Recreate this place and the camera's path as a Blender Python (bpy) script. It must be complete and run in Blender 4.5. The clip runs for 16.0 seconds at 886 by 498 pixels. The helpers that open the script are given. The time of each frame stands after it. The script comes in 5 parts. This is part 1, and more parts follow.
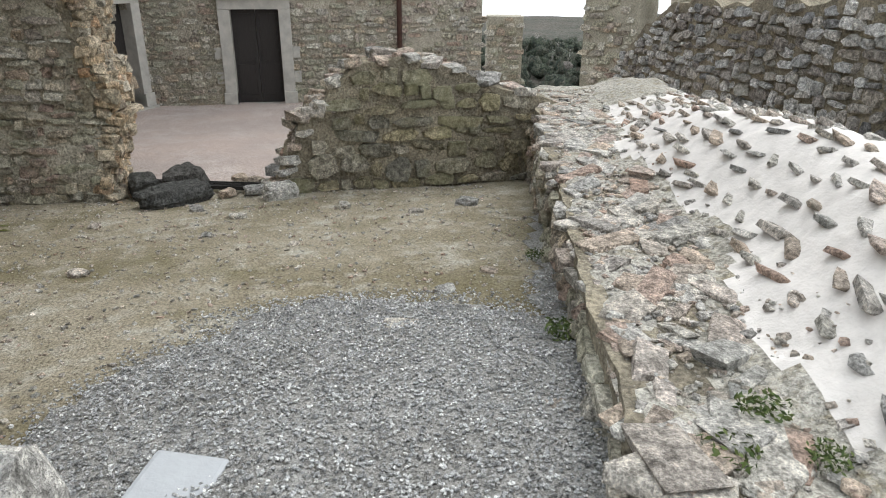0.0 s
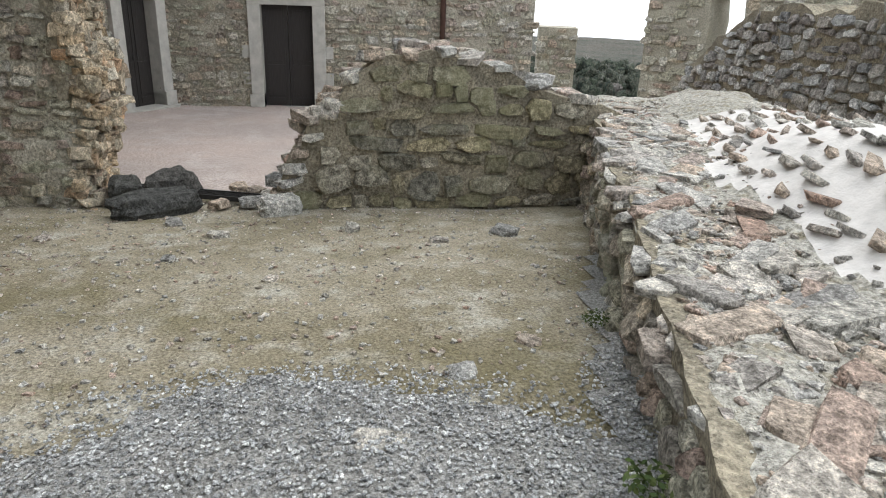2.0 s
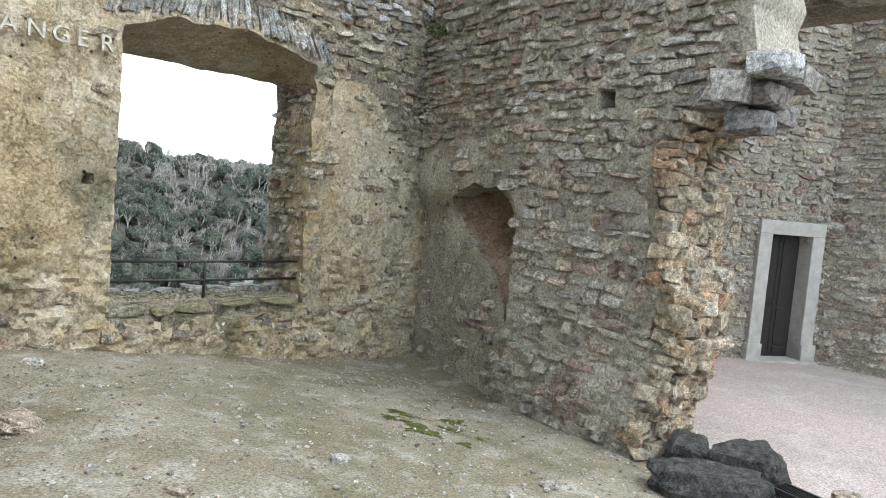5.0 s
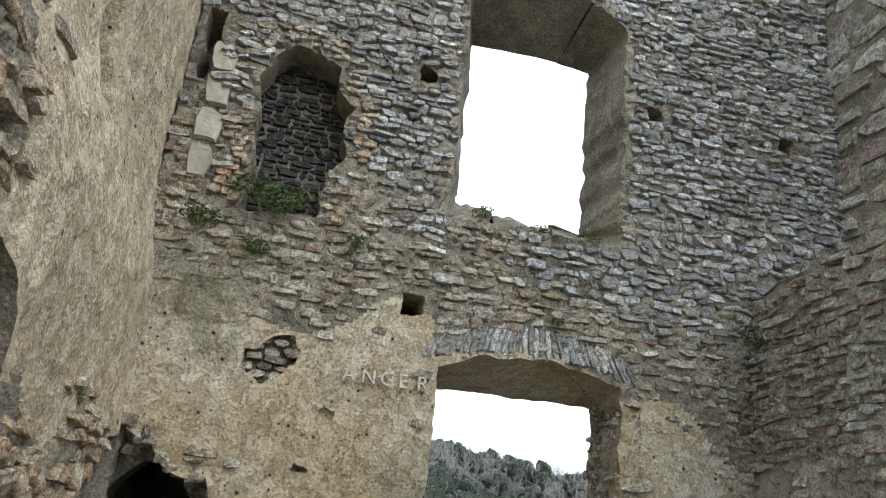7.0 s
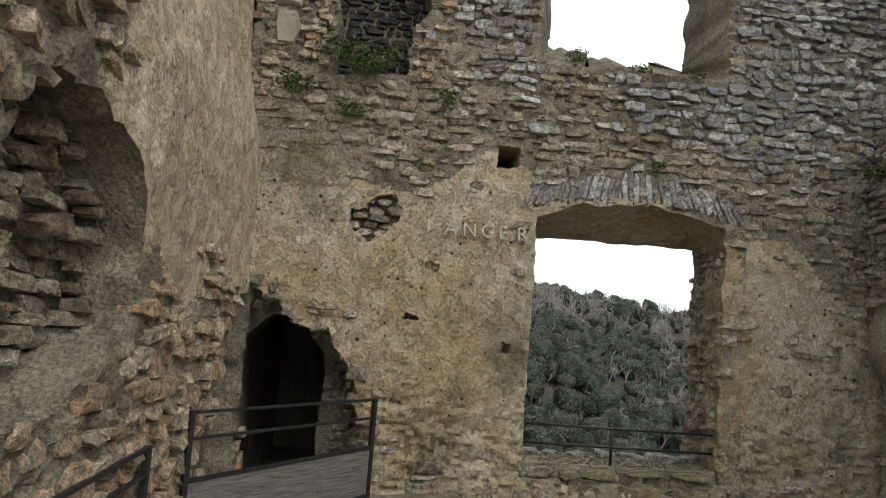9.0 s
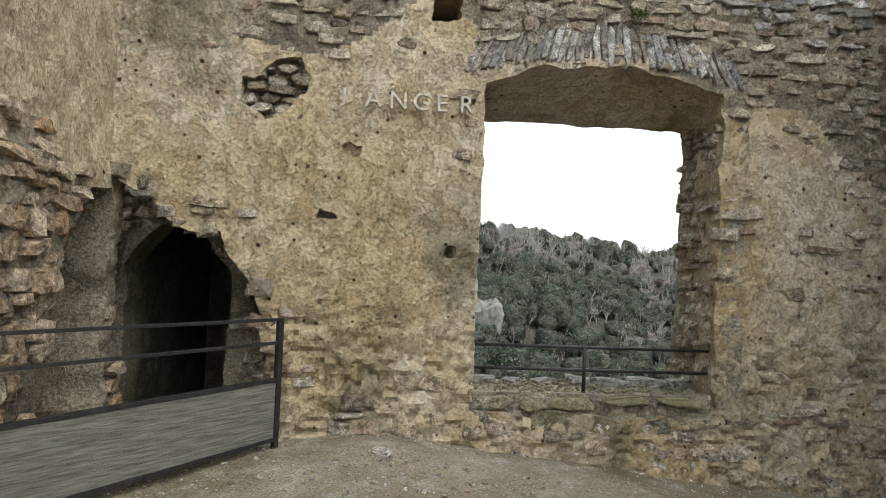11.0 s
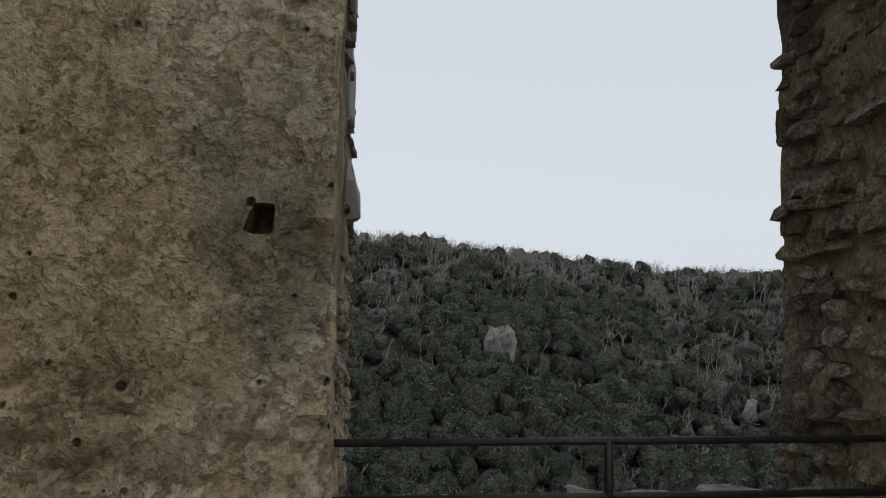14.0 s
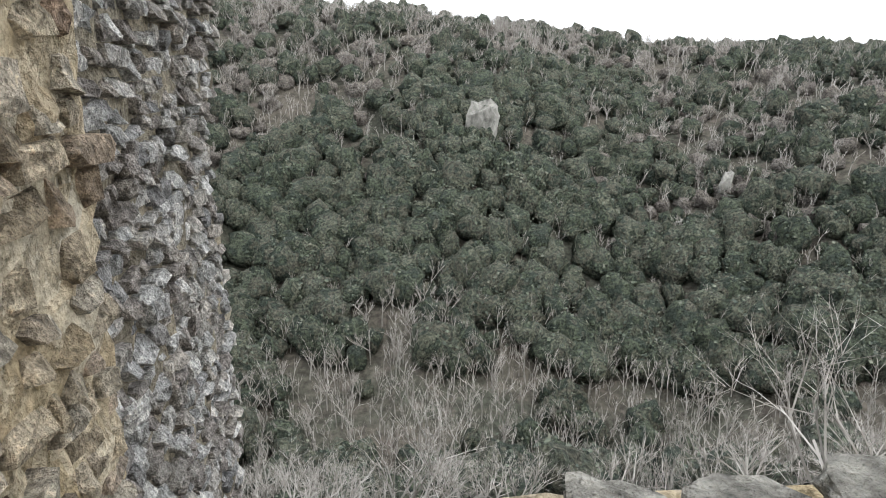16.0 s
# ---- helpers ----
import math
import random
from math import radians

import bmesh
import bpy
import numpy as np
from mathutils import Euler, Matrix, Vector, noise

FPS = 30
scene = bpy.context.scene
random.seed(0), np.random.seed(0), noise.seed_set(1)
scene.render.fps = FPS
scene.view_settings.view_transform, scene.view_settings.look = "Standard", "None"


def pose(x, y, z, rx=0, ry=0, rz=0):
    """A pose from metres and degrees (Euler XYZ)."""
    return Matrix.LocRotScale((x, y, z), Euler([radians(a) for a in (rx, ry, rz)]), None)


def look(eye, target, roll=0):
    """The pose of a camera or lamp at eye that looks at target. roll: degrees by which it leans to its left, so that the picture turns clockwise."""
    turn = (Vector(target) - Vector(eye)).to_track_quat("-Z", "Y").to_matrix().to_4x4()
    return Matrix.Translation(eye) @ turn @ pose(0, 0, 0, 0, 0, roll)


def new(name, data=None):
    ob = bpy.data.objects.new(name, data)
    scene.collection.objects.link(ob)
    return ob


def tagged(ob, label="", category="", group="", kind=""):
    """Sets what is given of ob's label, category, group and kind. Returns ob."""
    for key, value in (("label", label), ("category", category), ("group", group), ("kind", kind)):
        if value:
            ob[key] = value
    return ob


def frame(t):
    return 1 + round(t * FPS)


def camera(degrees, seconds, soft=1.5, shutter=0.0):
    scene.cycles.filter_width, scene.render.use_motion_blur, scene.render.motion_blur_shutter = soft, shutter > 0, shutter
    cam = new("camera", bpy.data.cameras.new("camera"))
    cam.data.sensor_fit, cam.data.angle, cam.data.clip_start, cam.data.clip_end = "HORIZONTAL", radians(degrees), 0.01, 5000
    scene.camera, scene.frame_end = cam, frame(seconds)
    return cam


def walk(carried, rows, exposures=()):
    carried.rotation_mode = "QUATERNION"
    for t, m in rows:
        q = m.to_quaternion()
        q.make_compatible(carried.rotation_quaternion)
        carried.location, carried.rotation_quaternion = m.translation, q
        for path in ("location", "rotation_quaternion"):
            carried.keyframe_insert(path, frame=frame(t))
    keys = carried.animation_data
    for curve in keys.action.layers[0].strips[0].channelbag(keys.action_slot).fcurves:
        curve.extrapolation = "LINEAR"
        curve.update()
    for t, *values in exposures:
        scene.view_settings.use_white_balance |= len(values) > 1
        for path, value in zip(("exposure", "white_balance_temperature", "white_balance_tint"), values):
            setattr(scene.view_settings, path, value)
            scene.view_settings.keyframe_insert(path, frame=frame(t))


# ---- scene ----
cam = camera(65.8, 16.0, soft=1.0)
PATH = [
    (0, (-3.576, 2.143, 2.527), (-1.755, 1.803, 1.773), 0.3),
    (0.5, (-3.235, 2.022, 2.458), (-1.403, 1.717, 1.714), 0.8),
    (1, (-2.863, 1.937, 2.356), (-1.024, 1.657, 1.622), 1.2),
    (1.5, (-2.506, 1.829, 2.262), (-0.662, 1.559, 1.538), 1.6),
    (2, (-2.158, 1.802, 2.151), (-0.304, 1.572, 1.438), 2.1),
    (2.5, (-1.773, 1.826, 2.08), (0.143, 1.746, 1.512), 2.3),
    (3, (-1.392, 1.872, 1.985), (0.512, 2.259, 1.509), 3.4),
    (3.5, (-0.987, 1.997, 1.936), (0.829, 2.741, 1.55), 4.0),
    (4, (-0.664, 2.03, 1.888), (1.041, 3.019, 1.548), 4.4),
    (4.2, (-0.606, 2.038, 1.884), (1.041, 3.123, 1.557), 4.6),
    (6.3, (0.337, 1.612, 2.032), (1.177, 3.394, 2.379), 6.1),
    (6.5, (0.365, 1.6, 2.067), (1.088, 3.413, 2.503), 6.1),
    (7, (0.534, 1.517, 2.082), (0.91, 3.371, 2.729), 6.3),
    (7.5, (0.564, 1.479, 2.137), (0.703, 3.317, 2.914), 6.3),
    (8, (0.468, 1.305, 2.232), (0.549, 3.167, 2.959), 6.2),
    (8.5, (0.423, 1.367, 2.247), (0.547, 3.309, 2.71), 5.5),
    (9, (0.551, 1.416, 2.112), (0.696, 3.401, 2.307), 4.5),
    (9.5, (0.594, 1.663, 1.995), (0.787, 3.652, 2.052), 3.8),
    (10, (0.691, 2.053, 1.884), (0.917, 4.04, 1.919), 3.1),
    (10.2, (0.775, 2.199, 1.846), (1.013, 4.185, 1.879), 2.8),
    (12.3, (1.687, 4.418, 1.603), (1.836, 6.41, 1.702), 1.8),
    (12.5, (1.747, 4.632, 1.607), (1.898, 6.623, 1.711), 1.6),
    (13, (1.922, 5.18, 1.612), (2.075, 7.171, 1.726), 1.4),
    (13.5, (2.025, 5.736, 1.596), (2.182, 7.726, 1.717), 1.1),
    (14, (2.208, 6.238, 1.587), (2.384, 8.226, 1.718), 0.6),
    (14.5, (2.334, 6.742, 1.589), (2.514, 8.734, 1.568), 0.4),
    (15, (2.471, 7.212, 1.601), (2.665, 9.178, 1.285), 0.3),
    (15.5, (2.583, 7.685, 1.596), (2.784, 9.621, 1.137), 0.5),
    (16, (2.629, 8.028, 1.585), (2.852, 9.948, 1.07), 0.2),
]
EXPOSURES = [(0, 1.15, 6450, 8), (2.5, 1.3, 6350, 8), (4.2, 1.85, 6150, 7), (6.3, 1.85, 5700, 5), (7.0, 1.25, 5900, 6), (7.5, 0.92, 6100, 7), (8.2, 0.75, 6300, 9), (9.0, 0.75, 6500, 10), (10.2, 1.65, 6500, 9),
             (12.3, 0.25, 6450, 10), (13.5, -0.15, 6350, 9), (14.5, -0.4, 6350, 9), (15.0, -0.3, 6400, 10), (15.5, 1.05, 6500, 10), (16, 1.68, 6500, 10)]
walk(cam, [(t, look(eye, target, roll)) for t, eye, target, roll in PATH], EXPOSURES)


# ---- world, sun and exposure ----
world = bpy.data.worlds.new("overcast_sky")
scene.world = world
world.use_nodes = True
wn, wl = world.node_tree.nodes, world.node_tree.links
sky = wn.new("ShaderNodeTexSky")
sky.sky_type, sky.sun_disc = "NISHITA", False
sky.sun_elevation, sky.sun_rotation = radians(48), radians(145)
hsv = wn.new("ShaderNodeHueSaturation")
hsv.inputs["Saturation"].default_value = 0.25
mixw = wn.new("ShaderNodeMix")
mixw.data_type = "RGBA"
mixw.inputs[0].default_value = 0.82
mixw.inputs[7].default_value = (9.2, 9.7, 10.4, 1)
wl.new(sky.outputs[0], hsv.inputs["Color"])
wl.new(hsv.outputs[0], mixw.inputs[6])
wl.new(mixw.outputs[2], wn["Background"].inputs["Color"])
wn["Background"].inputs["Strength"].default_value = 0.1
sun_data = bpy.data.lights.new("sun", "SUN")
sun_data.energy, sun_data.angle, sun_data.color = 0.8, radians(60), (1, 0.96, 0.9)
sun = new("sun", sun_data)
sun.matrix_world = pose(0, 0, 30, 42, 0, 35)


# ---- materials ----
def node_mat(name, rough=0.9, spec=0.25, metal=0.0):
    m = bpy.data.materials.new(name)
    m.use_nodes = True
    n, l = m.node_tree.nodes, m.node_tree.links
    b = n["Principled BSDF"]
    b.inputs["Roughness"].default_value = rough
    b.inputs["Specular IOR Level"].default_value = spec
    b.inputs["Metallic"].default_value = metal
    return m, n, l, b


def ramp(n, stops, mode="LINEAR"):
    r = n.new("ShaderNodeValToRGB")
    e = r.color_ramp.elements
    r.color_ramp.interpolation = mode
    while len(e) < len(stops):
        e.new(0.5)
    for k, (p, c) in zip(e, stops):
        k.position = p
        k.color = (*c, 1) if len(c) == 3 else c
    return r


def noise_at(n, l, scale, detail=4.0, rough=0.6, stretch=None):
    g = n.new("ShaderNodeNewGeometry")
    t = n.new("ShaderNodeTexNoise")
    t.inputs["Scale"].default_value = scale
    t.inputs["Detail"].default_value = detail
    t.inputs["Roughness"].default_value = rough
    if stretch:
        mp = n.new("ShaderNodeMapping")
        mp.inputs["Scale"].default_value = stretch
        l.new(g.outputs["Position"], mp.inputs["Vector"])
        l.new(mp.outputs[0], t.inputs["Vector"])
    else:
        l.new(g.outputs["Position"], t.inputs["Vector"])
    return t


def mix(n, l, fac, a, b, mode="MIX"):
    m = n.new("ShaderNodeMix")
    m.data_type, m.blend_type = "RGBA", mode
    for sock, v in ((0, fac), (6, a), (7, b)):
        if isinstance(v, (int, float)):
            m.inputs[sock].default_value = v
        elif isinstance(v, tuple):
            m.inputs[sock].default_value = (*v, 1)
        else:
            l.new(v, m.inputs[sock])
    return m.outputs[2]


def bump_into(n, l, b, heights, dist=0.01, strength=0.8):
    last = None
    for h, d in heights:
        k = n.new("ShaderNodeBump")
        k.inputs["Strength"].default_value = strength
        k.inputs["Distance"].default_value = d
        l.new(h, k.inputs["Height"])
        if last:
            l.new(last, k.inputs["Normal"])
        last = k.outputs[0]
    l.new(last, b.inputs["Normal"])


def stone_mat(name, palette, lichen=(0.3, 0.3, 0.26), lichen_at=0.62):
    """Rubble: each stone takes its own tint, with grain, veins and lichen."""
    m, n, l, b = node_mat(name, 0.92, 0.2)
    oi, ge = n.new("ShaderNodeObjectInfo"), n.new("ShaderNodeNewGeometry")
    add, fr = n.new("ShaderNodeMath"), n.new("ShaderNodeMath")
    add.operation, fr.operation = "ADD", "FRACT"
    l.new(oi.outputs["Random"], add.inputs[0])
    l.new(ge.outputs["Random Per Island"], add.inputs[1])
    l.new(add.outputs[0], fr.inputs[0])
    r = ramp(n, [(i / len(palette), c) for i, c in enumerate(palette)])
    l.new(fr.outputs[0], r.inputs[0])
    grain, big, fine = noise_at(n, l, 16, 6, 0.7), noise_at(n, l, 1.1, 5), noise_at(n, l, 70, 3, 0.7)
    gr = ramp(n, [(0.36, (0.34, 0.33, 0.31)), (0.5, (0.95, 0.94, 0.92)), (0.64, (1.7, 1.67, 1.62))])
    l.new(grain.outputs[0], gr.inputs[0])
    c = mix(n, l, 0.85, r.outputs[0], gr.outputs[0], "MULTIPLY")
    sp = ramp(n, [(0.38, (0.5, 0.5, 0.5)), (0.62, (1.5, 1.5, 1.5))])
    l.new(fine.outputs[0], sp.inputs[0])
    c = mix(n, l, 0.7, c, sp.outputs[0], "MULTIPLY")
    lr = ramp(n, [(lichen_at - 0.08, (0, 0, 0)), (lichen_at + 0.1, (1, 1, 1))])
    l.new(big.outputs[0], lr.inputs[0])
    c = mix(n, l, lr.outputs[0], c, mix(n, l, 0.6, c, lichen))
    l.new(c, b.inputs["Base Color"])
    bump_into(n, l, b, [(grain.outputs[0], 0.06), (fine.outputs[0], 0.012)], strength=1.0)
    return m


def earth_mat(name, a, b_, c_, scale=0.7, fine_scale=45, bump=0.012, pits=False, stretch=None, rough=0.95, stain=None, stain_at=0.52):
    """Plaster, mortar and earth: two broad tints, a stain, grain, and pits on plaster."""
    m, n, l, b = node_mat(name, rough, 0.15)
    big, mid, fine = noise_at(n, l, scale, 6, 0.62, stretch), noise_at(n, l, scale * 5.3, 6, 0.65), noise_at(n, l, fine_scale, 4, 0.7)
    r1 = ramp(n, [(0.42, a), (0.57, b_)])
    l.new(big.outputs[0], r1.inputs[0])
    r2 = ramp(n, [(0.5, (0, 0, 0)), (0.68, (1, 1, 1))])
    l.new(mid.outputs[0], r2.inputs[0])
    c = mix(n, l, r2.outputs[0], r1.outputs[0], c_)
    if stain:
        st = noise_at(n, l, 0.85, 7, 0.68, (1, 1, 0.6))
        sr = ramp(n, [(stain_at, (0, 0, 0)), (stain_at + 0.13, (0.85, 0.85, 0.85))])
        l.new(st.outputs[0], sr.inputs[0])
        c = mix(n, l, sr.outputs[0], c, stain)
    fr = ramp(n, [(0.36, (0.42, 0.41, 0.4)), (0.64, (1.55, 1.55, 1.55))])
    l.new(fine.outputs[0], fr.inputs[0])
    c = mix(n, l, 0.5 if pits else 0.75, c, fr.outputs[0], "MULTIPLY")
    heights = [(mid.outputs[0], bump * 7), (fine.outputs[0], bump * 1.8)]
    if pits:
        v = n.new("ShaderNodeTexVoronoi")
        g = n.new("ShaderNodeNewGeometry")
        v.inputs["Scale"].default_value = 8
        l.new(g.outputs["Position"], v.inputs["Vector"])
        pick = n.new("ShaderNodeMath")
        pick.operation = "MULTIPLY_ADD"
        sep = n.new("ShaderNodeSeparateColor")
        l.new(v.outputs["Color"], sep.inputs[0])
        pick.inputs[1].default_value = 0.16
        l.new(sep.outputs[0], pick.inputs[0])
        l.new(v.outputs["Distance"], pick.inputs[2])
        pr = ramp(n, [(0.12, (0.06, 0.055, 0.05)), (0.18, (1, 1, 1))])
        l.new(pick.outputs[0], pr.inputs[0])
        c = mix(n, l, 0.9, c, pr.outputs[0], "MULTIPLY")
        heights.append((pr.outputs[0], 0.03))
        flake = noise_at(n, l, 5.5, 8, 0.72)
        fl = ramp(n, [(0.47, (0, 0, 0)), (0.5, (1, 1, 1))])
        l.new(flake.outputs[0], fl.inputs[0])
        c = mix(n, l, fl.outputs[0], mix(n, l, 1.0, c, (0.84, 0.81, 0.76), "MULTIPLY"), c)
        heights.append((fl.outputs[0], 0.012))
    l.new(c, b.inputs["Base Color"])
    bump_into(n, l, b, heights)
    return m


def plain_mat(name, col, rough=0.6, metal=0.0, var=0.3, scale=12, spec=0.3, stretch=None, bump=0.003):
    m, n, l, b = node_mat(name, rough, spec, metal)
    t, f = noise_at(n, l, scale, 5, 0.6, stretch), noise_at(n, l, scale * 6, 3)
    r = ramp(n, [(0.3, tuple(x * (1 - var) for x in col)), (0.7, tuple(x * (1 + var) for x in col))])
    l.new(t.outputs[0], r.inputs[0])
    l.new(r.outputs[0], b.inputs["Base Color"])
    bump_into(n, l, b, [(t.outputs[0], bump * 2), (f.outputs[0], bump)])
    return m


def leaf_mat(name, palette, rough=0.7, fine_scale=0, own=0.9):
    m, n, l, b = node_mat(name, rough, 0.15)
    ge = n.new("ShaderNodeNewGeometry")
    big = noise_at(n, l, 0.3, 2)
    add, fr = n.new("ShaderNodeMath"), n.new("ShaderNodeMath")
    add.operation, fr.operation = "ADD", "FRACT"
    few = n.new("ShaderNodeMath")
    few.operation = "MULTIPLY"
    few.inputs[1].default_value = own
    l.new(ge.outputs["Random Per Island"], few.inputs[0])
    wide = n.new("ShaderNodeMath")
    wide.operation = "MULTIPLY"
    wide.inputs[1].default_value = 2.2
    l.new(big.outputs[0], wide.inputs[0])
    l.new(few.outputs[0], add.inputs[0])
    l.new(wide.outputs[0], add.inputs[1])
    l.new(add.outputs[0], fr.inputs[0])
    r = ramp(n, [(i / len(palette), c) for i, c in enumerate(palette)])
    l.new(fr.outputs[0], r.inputs[0])
    c = r.outputs[0]
    if fine_scale:
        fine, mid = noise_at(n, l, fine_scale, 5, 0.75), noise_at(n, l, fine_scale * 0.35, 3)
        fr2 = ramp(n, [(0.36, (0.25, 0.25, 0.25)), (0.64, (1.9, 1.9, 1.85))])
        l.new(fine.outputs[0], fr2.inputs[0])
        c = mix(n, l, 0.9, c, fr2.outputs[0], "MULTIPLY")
        bump_into(n, l, b, [(mid.outputs[0], 1.2), (fine.outputs[0], 0.6)], strength=1.0)
    l.new(c, b.inputs["Base Color"])
    return m


STONE_WARM = stone_mat("warm_rubble", [(0.36, 0.3, 0.21), (0.2, 0.17, 0.135), (0.5, 0.43, 0.32), (0.27, 0.19, 0.14), (0.54, 0.49, 0.4), (0.31, 0.25, 0.165), (0.42, 0.38, 0.31)])
STONE_GREY = stone_mat("grey_rubble", [(0.3, 0.3, 0.292), (0.52, 0.515, 0.5), (0.37, 0.335, 0.295), (0.2, 0.2, 0.202), (0.64, 0.63, 0.61), (0.4, 0.375, 0.34), (0.28, 0.255, 0.235)])
STONE_COURT = stone_mat("court_rubble", [(0.4, 0.345, 0.27), (0.27, 0.235, 0.2), (0.42, 0.4, 0.355), (0.47, 0.4, 0.305), (0.3, 0.225, 0.19), (0.5, 0.47, 0.41), (0.34, 0.32, 0.25)], (0.36, 0.37, 0.27))
STONE_MOSS = stone_mat("mossy_rubble", [(0.3, 0.26, 0.175), (0.21, 0.19, 0.14), (0.36, 0.31, 0.2), (0.19, 0.18, 0.15), (0.33, 0.3, 0.24)], (0.25, 0.24, 0.13), 0.5)
STONE_PALE = stone_mat("pale_fieldstone", [(0.42, 0.4, 0.36), (0.54, 0.51, 0.46), (0.36, 0.3, 0.25), (0.5, 0.41, 0.33), (0.29, 0.285, 0.275), (0.6, 0.575, 0.53), (0.38, 0.27, 0.215), (0.47, 0.45, 0.42)])
STONE_DARK = stone_mat("dark_basalt", [(0.06, 0.06, 0.06), (0.09, 0.09, 0.085), (0.075, 0.07, 0.065)], (0.12, 0.12, 0.1))
ORANGE = stone_mat("broken_core", [(0.48, 0.38, 0.26), (0.4, 0.3, 0.195), (0.54, 0.47, 0.36), (0.34, 0.275, 0.2), (0.46, 0.3, 0.185), (0.52, 0.44, 0.33)])
PLASTER = earth_mat("weathered_plaster", (0.53, 0.475, 0.37), (0.42, 0.335, 0.205), (0.49, 0.395, 0.255), 0.6, 34, 0.013, True, (1, 1, 0.55), stain=(0.16, 0.145, 0.095), stain_at=0.53)
PLASTER_W = earth_mat("pitted_warm_plaster", (0.6, 0.515, 0.37), (0.5, 0.42, 0.3), (0.43, 0.35, 0.235), 0.9, 34, 0.012, True, stain=(0.32, 0.26, 0.18), stain_at=0.6)
NICHE_PLASTER = earth_mat("reddish_niche_plaster", (0.38, 0.3, 0.22), (0.3, 0.205, 0.15), (0.42, 0.36, 0.29), 1.6, 34, 0.012, True)
MORTAR = earth_mat("wall_mortar", (0.3, 0.265, 0.2), (0.18, 0.158, 0.12), (0.36, 0.31, 0.225), 0.9, 38, 0.016)
MORTAR_COURT = earth_mat("court_mortar", (0.42, 0.38, 0.31), (0.31, 0.285, 0.23), (0.38, 0.355, 0.28), 0.7, 38, 0.014)
MORTAR_WHITE = plain_mat("fresh_white_mortar", (0.6, 0.565, 0.53), 0.95, 0, 0.12, 9, 0.15, None, 0.006)
RUBBLE_TOP = earth_mat("crumbled_wall_top", (0.5, 0.475, 0.42), (0.42, 0.395, 0.34), (0.32, 0.28, 0.2), 1.6, 30, 0.02)
DIRT = earth_mat("trodden_earth", (0.3, 0.265, 0.2), (0.22, 0.19, 0.13), (0.4, 0.375, 0.315), 0.6, 55, 0.012, stain=(0.165, 0.142, 0.082), stain_at=0.51)
GRAVEL_BED = earth_mat("gravel_bed", (0.4, 0.39, 0.37), (0.32, 0.31, 0.29), (0.44, 0.42, 0.39), 2, 60, 0.02)
PINK = earth_mat("pinkish_paving", (0.45, 0.37, 0.33), (0.4, 0.34, 0.31), (0.48, 0.42, 0.39), 0.35, 50, 0.004)
DRESSED = plain_mat("dressed_grey_stone", (0.42, 0.4, 0.36), 0.85, 0, 0.18, 5, 0.2, None, 0.006)
ASHLAR = plain_mat("tan_ashlar", (0.34, 0.3, 0.23), 0.9, 0, 0.25, 4, 0.2, None, 0.01)
DARK_DOOR = plain_mat("dark_brown_door_paint", (0.03, 0.026, 0.024), 0.5, 0, 0.25, 6, 0.3, (8, 8, 0.6))
IRON = plain_mat("weathered_dark_iron", (0.045, 0.043, 0.042), 0.5, 0.6, 0.35, 20)
BOARD = plain_mat("silvered_timber", (0.15, 0.143, 0.125), 0.9, 0, 0.45, 5, 0.15, (1, 1, 14), 0.006)
PIPE = plain_mat("brown_downpipe_paint", (0.09, 0.05, 0.04), 0.5)
LIMESTONE = plain_mat("pale_limestone", (0.2, 0.195, 0.175), 0.9, 0, 0.6, 0.8, 0.2, (1, 1, 0.5), 0.3)
ROCK = plain_mat("lichened_grey_rock", (0.27, 0.26, 0.23), 0.95, 0, 0.75, 14, 0.15, None, 0.03)
SACK = plain_mat("grey_painted_metal", (0.34, 0.35, 0.36), 0.5, 0, 0.06, 6)
CHALK = plain_mat("faded_white_paint", (0.47, 0.44, 0.37), 0.95, 0, 0.35, 25)
HILL = earth_mat("hillside_litter", (0.075, 0.068, 0.055), (0.05, 0.052, 0.04), (0.095, 0.082, 0.07), 0.06, 0.9, 0.2)
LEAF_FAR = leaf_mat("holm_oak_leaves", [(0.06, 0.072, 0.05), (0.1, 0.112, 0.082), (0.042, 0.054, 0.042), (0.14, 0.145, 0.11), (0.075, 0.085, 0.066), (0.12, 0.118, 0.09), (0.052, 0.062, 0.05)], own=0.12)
# leaf palette at about two thirds: shade inside the crowns put into the colour
CROWN_SHADED = leaf_mat("shaded_evergreen_crowns", [(0.04, 0.05, 0.035), (0.066, 0.076, 0.054), (0.029, 0.038, 0.029), (0.094, 0.097, 0.072), (0.05, 0.058, 0.046), (0.084, 0.081, 0.063), (0.034, 0.043, 0.034)], 0.9, 2.6)
CROWN_BARE = leaf_mat("leafless_crowns", [(0.13, 0.115, 0.105), (0.18, 0.165, 0.15), (0.1, 0.088, 0.08), (0.15, 0.135, 0.12)], 0.9, 3.2)
TWIG = leaf_mat("bare_grey_twigs", [(0.22, 0.2, 0.175), (0.3, 0.28, 0.255), (0.16, 0.145, 0.125), (0.36, 0.34, 0.31)])
GRASS = leaf_mat("weed_leaves", [(0.06, 0.09, 0.025), (0.1, 0.12, 0.04), (0.05, 0.075, 0.025)])
MOSS = earth_mat("green_moss", (0.12, 0.15, 0.03), (0.16, 0.17, 0.05), (0.19, 0.175, 0.08), 6, 60, 0.02)


